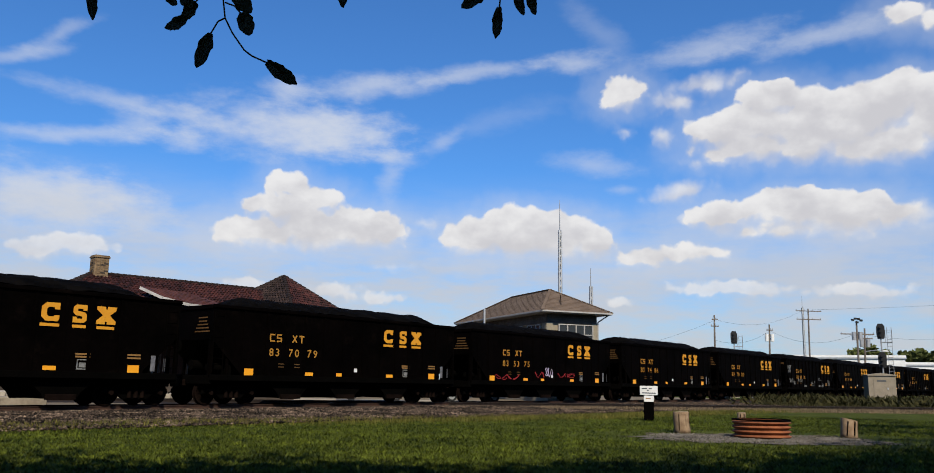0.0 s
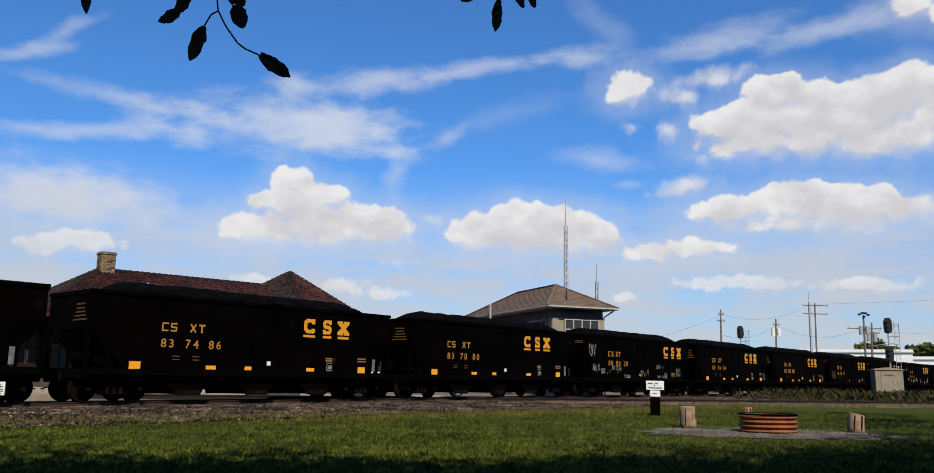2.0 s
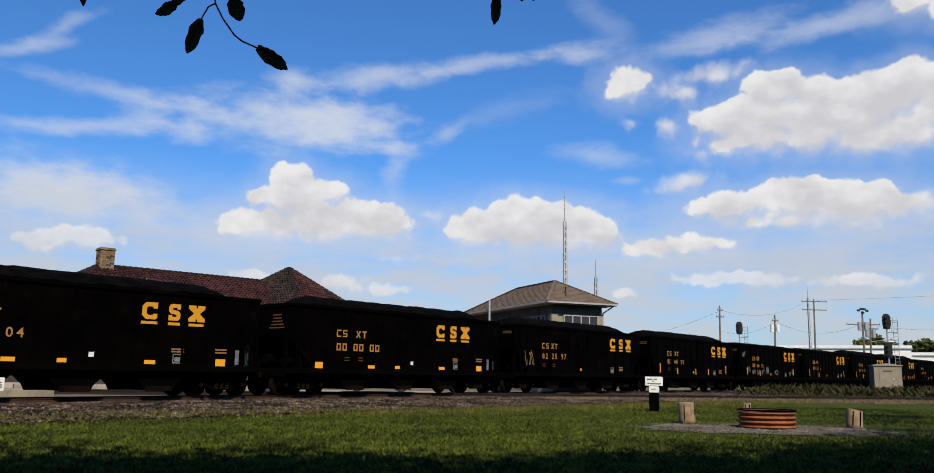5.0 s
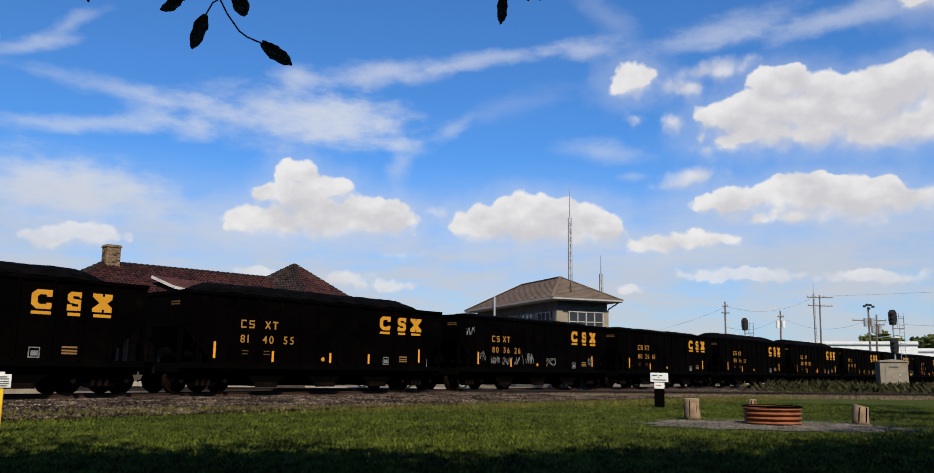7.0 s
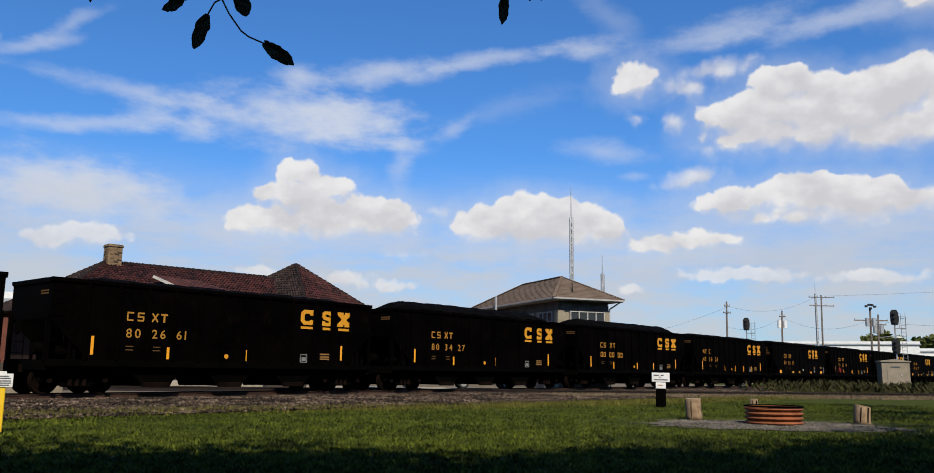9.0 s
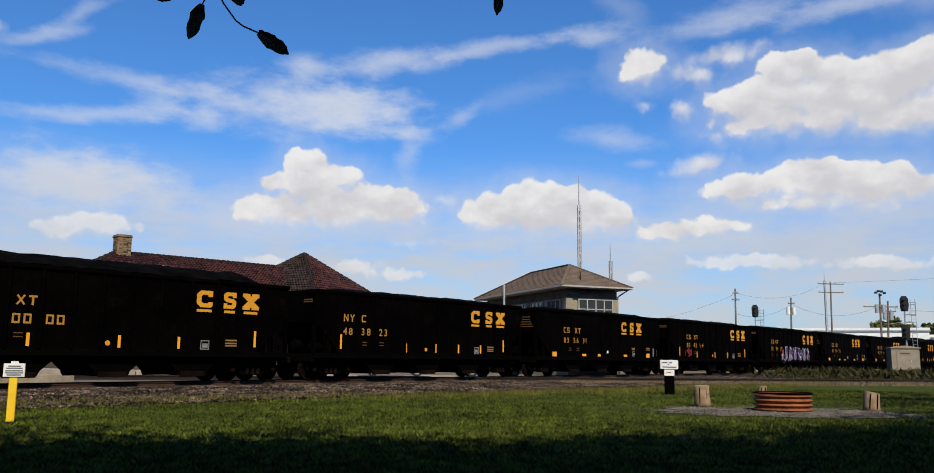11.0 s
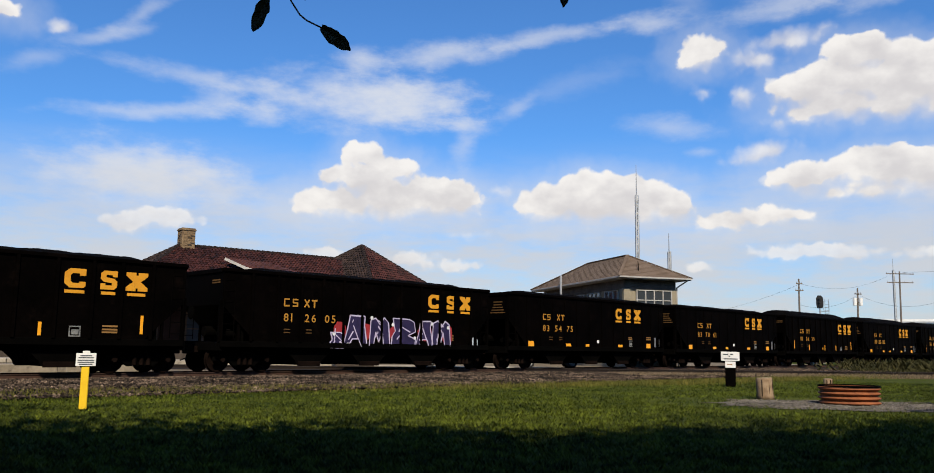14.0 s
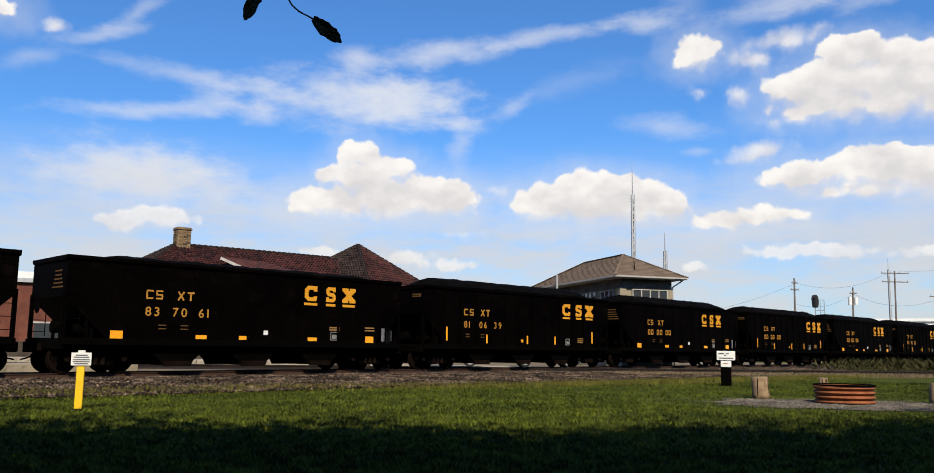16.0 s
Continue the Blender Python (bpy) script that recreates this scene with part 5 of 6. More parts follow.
def make_mast(x, y, top, joint, r, label):
    m = thing("radio_mast", pose(x, y, 0), label, "radio mast")
    for k in range(3):
        a = k * 2.094
        p = Vector((r * math.cos(a), r * math.sin(a), 0))
        part("mast_leg", tube(B(), p, p * 0.6 + Vector((0, 0, joint)), 0.075, n=6), ZINC, m)
    br = B()
    n = int(joint / 0.6)
    for i in range(n):
        s = 1 - 0.4 * i / n
        for k in range(3):
            a0, a1 = k * 2.094, (k + 1) * 2.094
            z = joint * i / n
            tube(br, (r * s * math.cos(a0), r * s * math.sin(a0), z), (r * s * math.cos(a1), r * s * math.sin(a1), z + 0.6), 0.03, n=4)
    part("mast_lacing", br, ZINC, m)
    part("whip_aerial", tube(B(), (0, 0, joint - 0.3), (0, 0, top), 0.05, 0.02, 6), ZINC, m)
    part("antenna_clamp", box(B(), (-0.05, -0.05, joint - 0.5), (0.09, 0.05, joint - 0.1), bev=0.01), ZINC, m)
    return m


make_mast(7.45, 65.6, 15.9, 13.4, 0.17, "tall grey lattice radio mast behind the tower")
make_mast(9.9, 65.6, 10.35, 8.9, 0.16, "shorter lattice mast beside the tower")


# ---- platform, street and parked cars beyond the rails ----
def make_platform():
    t = thing("platform", pose(-2.0, 43.7, 0, 0, 0, 11.3), "low concrete station platform in cast slabs", "platform", kind="structure")
    rng = random.Random(2)
    slab = [mesh_of("slab", box(B(), (0, 0, 0), (w, 4.2, 0.36), bev=0.02), CONCRETE) for w in (2.9, 3.9, 2.4)]
    x = -48.0
    while x < -11:
        me, w = rng.choice(list(zip(slab, (2.9, 3.9, 2.4))))
        part("slab", me, None, t, at=pose(x, 2.2, rng.uniform(-0.02, 0.03)))
        x += w + 0.03
    edge = thing("platform", TRACK, "low weathered concrete platform edge along the main track", "platform", kind="structure")
    x = -62.0
    while x < 15.0:
        me, w = rng.choice(list(zip(KERB, (2.4, 3.1, 1.6))))
        part("kerb_block", me, None, edge, at=pose(x, 5.7 + rng.uniform(-0.03, 0.03), -0.19 + rng.uniform(-0.02, 0.015), 0, rng.uniform(-0.4, 0.4), rng.uniform(-0.4, 0.4)))
        x += w + rng.choice((0.02, 0.03, 0.05, 0.3))
    return t


KERB = [mesh_of("kerb_block", box(B(), (0, 0, 0), (w, 1.7, 0.36), bev=0.025), CONCRETE) for w in (2.4, 3.1, 1.6)]
make_platform()
setting("pavement", box(B(), (-52, 52, 0.004), (75, 56.0, 0.03), pose(-2, 0, 0, 0, 0, 6)), CONCRETE, "pale worn concrete yard beyond the tracks", "pavement")
setting("low_wall", box(B(), (-46, 50.0, 0), (-3, 50.3, 1.25), pose(0, 0, 0, 0, 0, 8), bev=0.02), OLD_WALL, "low brown weathered wall along the depot yard", "wall")


def make_auto(m, paint, label):
    c = thing("parked_car", m, label, "car", "parked cars")
    b = B()
    prism(b, [(-2.2, 0.35), (2.2, 0.35), (2.25, 0.7), (1.9, 0.9), (1.0, 1.0), (0.45, 1.45), (-1.2, 1.48), (-1.9, 1.02), (-2.2, 0.9)], -0.85, 0.85)
    bmesh.ops.bevel(b, geom=list(b.edges), offset=0.07, segments=2, affect="EDGES", profile=0.5)
    body = part("body", b, paint, c)
    g = B()
    for s in (-1, 1):
        prism(g, [(-1.15, 1.02), (0.8, 1.02), (0.4, 1.38), (-1.1, 1.4)], 0.845 * s, 0.862 * s)
    part("side_glass", g, GLASS, body)
    for x in (-1.35, 1.35):
        for s in (-1, 1):
            w = part("wheel", lathe(B(), [(0.2, -0.1), (0.31, -0.11), (0.33, -0.06), (0.33, 0.06), (0.31, 0.11), (0.2, 0.1)], 20, pose(x, 0.78 * s, 0.33), "Y"), RUBBER, c)
            part("rim", lathe(B(), [(0.03, -0.112), (0.2, -0.105), (0.2, 0.105), (0.03, 0.112)], 14, pose(x, 0.78 * s, 0.33), "Y"), ZINC, w)
    for s in (-1, 1):
        part("headlight", box(B(), (2.18, 0.5 * s, 0.66), (2.26, 0.78 * s, 0.8), bev=0.02), WHITE, c)
        part("tail_light", box(B(), (-2.22, 0.55 * s, 0.72), (-2.14, 0.8 * s, 0.9), bev=0.02), RED_PAINT, c)
    return c


for _x, _y, _turn, _paint, _label in ((-5.6, 52.0, 8, WHITE, "white car parked in the depot yard"), (0.4, 53.5, 10, WHITE, "white car parked near the tower"),
                                      (13.4, 65.2, 12, RED_PAINT, "red car parked behind the tower"), (21.0, 73.0, 16, RED_PAINT, "red car parked beyond the tracks"),
                                      (29.4, 91.0, 15, WHITE, "white car parked beyond the tracks"), (34.5, 96.0, 15, WHITE, "white car parked beyond the tracks")):
    make_auto(pose(_x, _y, 0.03, 0, 0, _turn), _paint, _label)


# ---- signals, poles, hut and far buildings ----
def bearing(az, dist, z=0.0):
    a = radians(az)
    return (dist * math.sin(a), dist * math.cos(a), z)


def make_signal(az, dist, top, heads, label):
    x, y, _ = bearing(az, dist)
    s = thing("railway_signal", pose(x, y, 0, 0, 0, -az), label, "railway signal")
    part("base", box(B(), (-0.4, -0.4, 0), (0.4, 0.4, 0.5), bev=0.03), CONCRETE, s)
    part("mast", tube(B(), (0, 0, 0.5), (0, 0, top - 0.5), 0.09, 0.07, 10), ZINC, s, "grey steel mast")
    for z in heads:
        h = part("signal_head", prism(B(), [(-0.30, z - 0.75), (0.30, z - 0.75), (0.38, z - 0.3), (0.38, z + 0.45), (0.2, z + 0.75), (-0.2, z + 0.75), (-0.38, z + 0.45), (-0.38, z - 0.3)], -0.16, -0.10), SIGNAL, s, "black oval signal head")
        for k in (-0.42, 0.0, 0.42):
            part("lamp_hood", lathe(B(), [(0.11, -0.16), (0.13, -0.16), (0.13, -0.42), (0.11, -0.42)], 12, pose(0, 0, z + k), "Y"), SIGNAL, h)
    lad = B()
    for dx in (0.55, 0.95):
        hoop(lad, [(dx, 0.1, 0.2), (dx, 0.1, top - 0.5)], 0.025, 5)
    for i in range(int((top - 1) / 0.35)):
        hoop(lad, [(0.55, 0.1, 0.5 + 0.35 * i), (0.95, 0.1, 0.5 + 0.35 * i)], 0.018, 4)
    part("ladder", lad, ZINC, s)
    pl = box(B(), (-0.1, -0.1, heads[0] - 1.1), (1.0, 0.5, heads[0] - 1.04))
    for p in ((0.98, -0.08), (0.98, 0.48), (0.4, -0.08)):
        hoop(pl, [(p[0], p[1], heads[0] - 1.05), (p[0], p[1], heads[0] + 0.1)], 0.022, 5)
    hoop(pl, [(0.4, -0.08, heads[0] + 0.1), (0.98, -0.08, heads[0] + 0.1), (0.98, 0.48, heads[0] + 0.1)], 0.022, 5)
    part("platform", pl, ZINC, s, "small service platform with rails")
    return s


make_signal(26.5, 92, 7.8, (6.9, 4.1), "two headed railway signal on a grey mast")
make_signal(17.85, 105, 7.9, (7.1,), "single headed railway signal on a grey mast")


def make_pole(az, dist, top, arms, label, lean=0.0, extra=""):
    x, y, _ = bearing(az, dist)
    p = thing("utility_pole", pose(x, y, 0, 0, lean, 20 - az), label, "utility pole", "utility poles")
    part("shaft", tube(B(), (0, 0, 0), (0, 0, top), 0.17, 0.11, 10), POLE_WOOD, p)
    for z, w in arms:
        a = part("crossarm", box(B(), (-w / 2, -0.2, z - 0.07), (w / 2, -0.1, z + 0.07)), POLE_WOOD, p)
        for k in range(4):
            xx = -w / 2 + 0.1 + (w - 0.2) * k / 3
            part("insulator", tube(B(), (xx, -0.15, z + 0.07), (xx, -0.15, z + 0.28), 0.05, 0.035, 6), ZINC, a)
    if "can" in extra:
        for dx in (-0.45, 0.4):
            part("transformer", tube(B(), (dx, -0.1, top - 2.6), (dx, -0.1, top - 1.5), 0.28, n=12), WHITE if "white" in extra else ZINC, p, "pale transformer can")
    if "flood" in extra:
        for dx, dz in ((-0.55, 0.1), (-0.2, 0.3), (0.2, 0.26), (0.55, 0.06), (0.0, -0.2)):
            part("floodlight", box(B(), (dx - 0.17, -0.4, top + dz - 0.14), (dx + 0.17, -0.05, top + dz + 0.14), bev=0.05), SIGNAL, p)
    if "box" in extra:
        part("equipment_box", box(B(), (0.15, -0.3, top - 3.4), (0.65, 0.2, top - 2.3), bev=0.03), WHITE, p)
    if "light" in extra:
        part("lamp_arm", hoop(B(), [(0, 0, top - 3.2), (1.6, -0.2, top - 2.9), (2.4, -0.2, top - 3.0)], 0.05, 6), ZINC, p)
        part("lamp_head", box(B(), (2.2, -0.4, top - 3.12), (3.0, 0.0, top - 2.9), bev=0.05), WHITE, p)
    return p


make_pole(16.6, 130, 11.9, ((11.2, 0.9), (10.2, 1.2)), "weathered wooden utility pole with short arms", 0.8)
make_pole(19.95, 135, 10.8, ((9.9, 1.0),), "wooden utility pole with a white transformer", 1.5, "can white")
make_pole(22.35, 150, 14.4, ((14.0, 4.2), (12.6, 4.0)), "tall wooden utility pole with two long crossarms", 1.0)
make_mast(*bearing(22.1, 160)[:2], 17.5, 15.5, 0.22, "slender lattice mast behind the poles")
make_pole(25.15, 125, 10.4, ((8.6, 4.4),), "wooden pole with floodlights and transformers", 0.5, "flood can")
make_pole(25.45, 128, 9.6, ((8.2, 2.0),), "leaning wooden pole with a transformer", 2.5, "can light")


def wire(a, b, sag, name="overhead_wire"):
    """One sagging strand, a single unbroken tube."""
    bm = B()
    a, b = Vector(a), Vector(b)
    side = (b - a).cross(Vector((0, 0, 1))).normalized() * 0.012
    last = None
    for i in range(17):
        p = a.lerp(b, i / 16) - Vector((0, 0, sag * 4 * (i / 16) * (1 - i / 16)))
        ring = [bm.verts.new(p + v) for v in (side, Vector((0, 0, 0.012)), -side, Vector((0, 0, -0.012)))]
        for k in range(4) if last else ():
            bm.faces.new((last[k], last[(k + 1) % 4], ring[(k + 1) % 4], ring[k]))
        last = ring
    return tagged(part(name, bm, SIGNAL), "thin dark overhead wire strung between poles", "wire", "overhead wires")


wire(bearing(22.6, 150, 14.2), bearing(45, 150, 16.0), 0.6)
wire(bearing(22.0, 150, 14.0), bearing(16.6, 130, 11.3), 1.5)
wire(bearing(16.6, 130, 11.0), bearing(8.0, 140, 6.5), 1.0)
wire(bearing(19.95, 135, 10.0), bearing(25.15, 125, 8.7), 1.6)
wire(bearing(16.6, 130, 8.2), bearing(19.95, 135, 9.6), 1.0)
wire(bearing(25.15, 125, 8.7), bearing(34, 130, 9.5), 1.2)


def make_hut():
    x, y, _ = bearing(26.25, 88)
    h = thing("relay_hut", pose(x, y, 0, 0, 0, -12), "beige steel relay hut with a shallow roof", "equipment hut")
    part("wall", box(B(), (-1.2, -0.9, 0.15), (1.2, 0.9, 2.5), bev=0.02), SHED_PAINT, h)
    part("roof", prism(B(), [(-1.3, 2.48), (1.3, 2.48), (1.3, 2.56), (0, 2.74), (-1.3, 2.56)], -1.0, 1.0), SHED_PAINT, h)
    dr = part("door", box(B(), (-0.75, -0.93, 0.25), (0.6, -0.9, 2.3), bev=0.01), SHED_PAINT, h)
    part("door_handle", box(B(), (0.4, -0.97, 1.2), (0.5, -0.93, 1.4)), ZINC, dr)
    part("name_bar", box(B(), (-0.45, -0.945, 1.95), (0.35, -0.93, 2.07)), SIGN_INK, h)
    part("footing", box(B(), (-1.25, -0.95, 0), (1.25, 0.95, 0.15)), CONCRETE, h)


make_hut()


def make_shop(az, dist, w, h, turn, label, material=WHITE):
    x, y, _ = bearing(az, dist)
    s = thing("commercial_building", pose(x, y, 0, 0, 0, turn), label, "building", "far buildings")
    part("wall", box(B(), (-w / 2, -6, 0), (w / 2, 6, h)), material, s)
    part("roof", box(B(), (-w / 2 - 0.3, -6.3, h), (w / 2 + 0.3, 6.3, h + 0.35)), ZINC, s)
    part("parapet", box(B(), (-w / 2 - 0.15, -6.2, h + 0.35), (w / 2 + 0.15, -5.9, h + 0.9)), WHITE, s)
    for i in range(int(w / 5)):
        xx = -w / 2 + 2.5 + 5 * i
        win = part("window", box(B(), (xx - 1.2, -6.06, 1.0), (xx + 1.2, -6.01, 2.8)), GLASS, s)
        part("window_frame", box(B(), (xx - 1.3, -6.09, 2.8), (xx + 1.3, -6.02, 2.95)), TRIM, win)


make_shop(22.6, 230, 40, 8.6, -20, "long white low commercial building")
make_shop(26.8, 240, 26, 7.2, -22, "white flat roofed building before the trees")
make_shop(12.2, 210, 40, 5.0, -8, "white low building behind the tower")
make_shop(-31.0, 85, 16, 6.2, 30, "red brick building beyond the depot", RED_BRICK)


def make_woods(az0, az1, dist, low, high, seed):
    """A far belt of trees: many loose clumps of leaves with gaps."""
    rng = np.random.default_rng(seed)
    verts, faces = [], []
    n = int((az1 - az0) * (250 if az1 - az0 > 100 else 1400))
    for _ in range(n):
        az = rng.uniform(az0, az1)
        d = dist + rng.uniform(-12, 12)
        top = low + (high - low) * (0.55 + 0.3 * math.sin(az * 1.9 + seed) * math.sin(az * 0.73 + 1) + 0.15 * math.sin(az * 7.1)) + rng.uniform(-0.6, 0.6)
        z = max(0.3, top * rng.uniform(0.05, 1.0) ** 0.6)
        x, y, _z = bearing(az, d)
        s = rng.uniform(0.6, 1.5)
        k = len(verts)
        for _k in range(4):
            verts.append((x + rng.normal(0, s * 0.6), y + rng.normal(0, s * 0.6), z + rng.normal(0, s * 0.45)))
        faces += [(k, k + 1, k + 2), (k, k + 2, k + 3), (k, k + 1, k + 3)]
    ob = new("far_trees", soup("far_trees", verts, faces, FAR_LEAF))
    return tagged(ob, "distant belt of green trees along the horizon", "trees", kind="stuff")


make_woods(24.6, 48.0, 330, 11.0, 16.5, 3)
make_woods(-75.0, -33.0, 160, 6.0, 11.0, 5)
# unseen belt added behind the eye, dark for the car sides to reflect
make_woods(60.0, 300.0, 75, 9.0, 15.0, 9)
make_woods(10.0, 24.0, 420, 5.0, 8.5, 6)


# ---- the lawn's things ----
def make_ring():
    r = thing("fire_ring", pose(PIT.x, PIT.y, 0), "rusted corrugated steel fire ring on gravel", "fire pit")
    prof, n = [], 41
    for i in range(n):
        z = 0.42 * i / (n - 1)
        prof.append((0.632 + 0.034 * math.cos(2 * math.pi * 4 * (z / 0.42) + math.pi), z))
    inner = [(rad - 0.012, z) for rad, z in reversed(prof)]
    bm = B()
    rings = []
    for rad, z in prof + inner:
        rings.append([bm.verts.new((rad * math.cos(2 * math.pi * k / 72), rad * math.sin(2 * math.pi * k / 72), z)) for k in range(72)])
    rings.append(rings[0])
    for p, q in zip(rings, rings[1:]):
        for k in range(72):
            bm.faces.new((p[k], p[(k + 1) % 72], q[(k + 1) % 72], q[k]))
    part("ring_wall", bm, RING_RUST, r, smooth=True)
    rim = B()
    for k in range(36):
        a, b = 2 * math.pi * k / 36, 2 * math.pi * (k + 1) / 36
        tube(rim, (0.655 * math.cos(a), 0.655 * math.sin(a), 0.425), (0.655 * math.cos(b), 0.655 * math.sin(b), 0.425), 0.018, n=6)
    part("rim", rim, UNDER, r, "dark sooty top rim")
    part("seam", box(B(), (-0.03, -0.672, 0.01), (0.03, -0.655, 0.41), pose(0, 0, 0, 0, 0, 160)), RING_RUST, r, "lapped steel seam")
    ash = B()
    lathe(ash, [(0.02, 0.12), (0.3, 0.1), (0.6, 0.06), (0.6, 0.0), (0.02, 0.0)], 24)
    part("ash_bed", ash, UNDER, r)
    return r


make_ring()


def make_stump(x, y, r, h, lean, seed, label, slant=0.0, ring=False):
    s = thing("log_stump", pose(x, y, 0, lean[0], lean[1], 0), label, "log stump", "log seats round the fire ring")
    rng = random.Random(seed)
    n = 22
    rad = [r * (1 + 0.10 * noise.noise(Vector((math.cos(2 * math.pi * k / n) * 1.6, math.sin(2 * math.pi * k / n) * 1.6, seed))) + rng.uniform(-0.025, 0.025)) for k in range(n)]
    bm = B()
    rings = []
    for z, f in ((-0.02, 1.06), (0.10, 1.0), (h * 0.5, 0.97), (h - 0.015, 0.97), (h, 0.93)):
        rings.append([bm.verts.new((rad[k] * f * math.cos(2 * math.pi * k / n), rad[k] * f * math.sin(2 * math.pi * k / n), z + slant * z / h * math.cos(2 * math.pi * k / n))) for k in range(n)])
    for p, q in zip(rings, rings[1:]):
        for k in range(n):
            bm.faces.new((p[k], p[(k + 1) % n], q[(k + 1) % n], q[k]))
    bm.faces.new(rings[0])
    part("bark", bm, BARK, s, "pale split bark", True)
    top = B()
    top.faces.new([top.verts.new((v[0], v[1], v[2])) for v in [(rad[k] * 0.93 * math.cos(2 * math.pi * k / n), rad[k] * 0.93 * math.sin(2 * math.pi * k / n), h + 0.004 + slant * math.cos(2 * math.pi * k / n)) for k in range(n)]])
    part("cut_face", top, CUT_WOOD, s, "sawn top")
    crack = B()
    for k, w in ((-1.35, 0.028), (-0.75, 0.02), (-2.2, 0.022)):
        a = k
        beam(crack, (r * 0.985 * math.cos(a), r * 0.985 * math.sin(a), 0.06), (r * 0.95 * math.cos(a + 0.1), r * 0.95 * math.sin(a + 0.1), h * 0.92), w, w)
    part("crack", crack, UNDER, s, "dark split in the log")
    return s


make_stump(5.62, 21.85, 0.21, 0.52, (0, -3), 3, "short upright log seat with weathered split bark")
make_stump(9.33, 20.6, 0.20, 0.44, (0, 3), 8, "short upright log seat with a slanting top", -0.035)
make_stump(8.38, 25.6, 0.13, 0.42, (0, 0), 13, "small log stub beyond the fire ring")


def gravel_patch():
    bm = B()
    n = 64
    rings = []
    for f in (0.0, 0.5, 0.85, 1.0):
        ring = []
        for k in range(n):
            a = 2 * math.pi * k / n
            w = 1 + 0.3 * noise.noise(Vector((math.cos(a) * 2.2, math.sin(a) * 2.2, 4))) + 0.3 * noise.noise(Vector((math.cos(a) * 7, math.sin(a) * 7, 1)))
            ring.append((PIT.x - 0.2 + 2.7 * f * w * math.cos(a), PIT.y - 0.3 + 1.9 * f * w * math.sin(a), 0.012 if f < 0.9 else 0.002))
        rings.append(ring)
    c = bm.verts.new((PIT.x - 0.2, PIT.y - 0.3, 0.014))
    vs = [[bm.verts.new(p) for p in ring] for ring in rings[1:]]
    for k in range(n):
        bm.faces.new((c, vs[0][k], vs[0][(k + 1) % n]))
    for p, q in zip(vs, vs[1:]):
        for k in range(n):
            bm.faces.new((p[k], p[(k + 1) % n], q[(k + 1) % n], q[k]))
    setting("gravel_patch", bm, GRAVEL, "pale gravel patch worn into the lawn", "gravel", True)


gravel_patch()
scatter_stones("gravel", pose(PIT.x, PIT.y, 0.155), 3200, (-2.6, 2.4), (-1.9, 1.2), "loose pale gravel round the fire ring", 15, -0.148, CHIP, 0.55)


def make_marker_yellow():
    s = thing("marker_post", pose(-8.10, 14.3, 0, 0, 0, 29), "yellow plastic marker post with a white warning plate", "marker post")
    part("post", box(B(), (-0.065, -0.02, 0), (0.065, 0.04, 0.86), bev=0.012), YELLOW, s)
    p = part("plate", box(B(), (-0.165, -0.04, 0.76), (0.165, -0.022, 0.99), bev=0.006), WHITE, s, "white plate")
    tab = part("plate_tab", box(B(), (-0.06, -0.036, 0.98), (0.06, -0.024, 1.03), bev=0.004), WHITE, p)
    for z, w in ((0.945, 0.19), (0.91, 0.25), (0.865, 0.27), (0.83, 0.27), (0.795, 0.22)):
        part("text_bar", box(B(), (-w / 2, -0.044, z - 0.009), (w / 2, -0.0405, z + 0.009)), SIGN_INK, p)


def make_marker_dark():
    s = thing("sign_post", pose(6.37, 29.2, 0, 0, 0.5, -12), "dark timber post with two white notice plates", "sign post")
    part("post", box(B(), (-0.17, -0.09, 0), (0.17, 0.09, 0.95), bev=0.02), UNDER, s, "charred dark timber post")
    p = part("plate", box(B(), (-0.30, -0.13, 0.86), (0.30, -0.10, 1.17), bev=0.008), WHITE, s, "wide white plate")
    for x0, x1, z in ((-0.24, -0.06, 1.08), (0.0, 0.1, 1.08), (-0.05, 0.0, 1.02), (-0.22, 0.24, 0.93)):
        part("text_bar", box(B(), (x0, -0.134, z - 0.018), (x1, -0.1305, z + 0.018)), SIGN_INK, p)
    q = part("plate", box(B(), (-0.17, -0.115, 0.63), (0.17, -0.095, 0.84), bev=0.008), WHITE, s, "small white plate")
    part("text_bar", box(B(), (-0.1, -0.119, 0.73), (0.06, -0.1155, 0.76)), FADED, q)


make_marker_yellow()
make_marker_dark()


# ---- the tree over the eye ----
def leaf_mesh(length, width, seed):
    """A lobed leaf with a folded midrib; its stalk end at the origin, its tip down."""
    rng = random.Random(seed)
    bm = B()
    n = 12
    mid, left, right = [], [], []
    for i in range(n + 1):
        u = i / n
        w = width / 2 * (math.sin(math.pi * min(1, 0.06 + 0.94 * u)) ** 0.6) * (0.95 + 0.07 * math.sin(u * 17 + seed) + rng.uniform(-0.04, 0.04))
        if i == n:
            w = width * 0.06
        z = -length * u
        mid.append(bm.verts.new((0, 0.004, z)))
        left.append(bm.verts.new((-w, -0.004 * math.sin(u * 6), z + rng.uniform(-0.002, 0.002))))
        right.append(bm.verts.new((w * rng.uniform(0.85, 1.05), -0.004 * math.sin(u * 5 + 1), z + rng.uniform(-0.002, 0.002))))
    for i in range(n):
        bm.faces.new((mid[i], left[i], left[i + 1], mid[i + 1]))
        bm.faces.new((right[i], mid[i], mid[i + 1], right[i + 1]))
    return mesh_of("leaf", bm, LEAF)


UNIT = 2.2 / 1393.0   # at 2.2 m along the axis of view
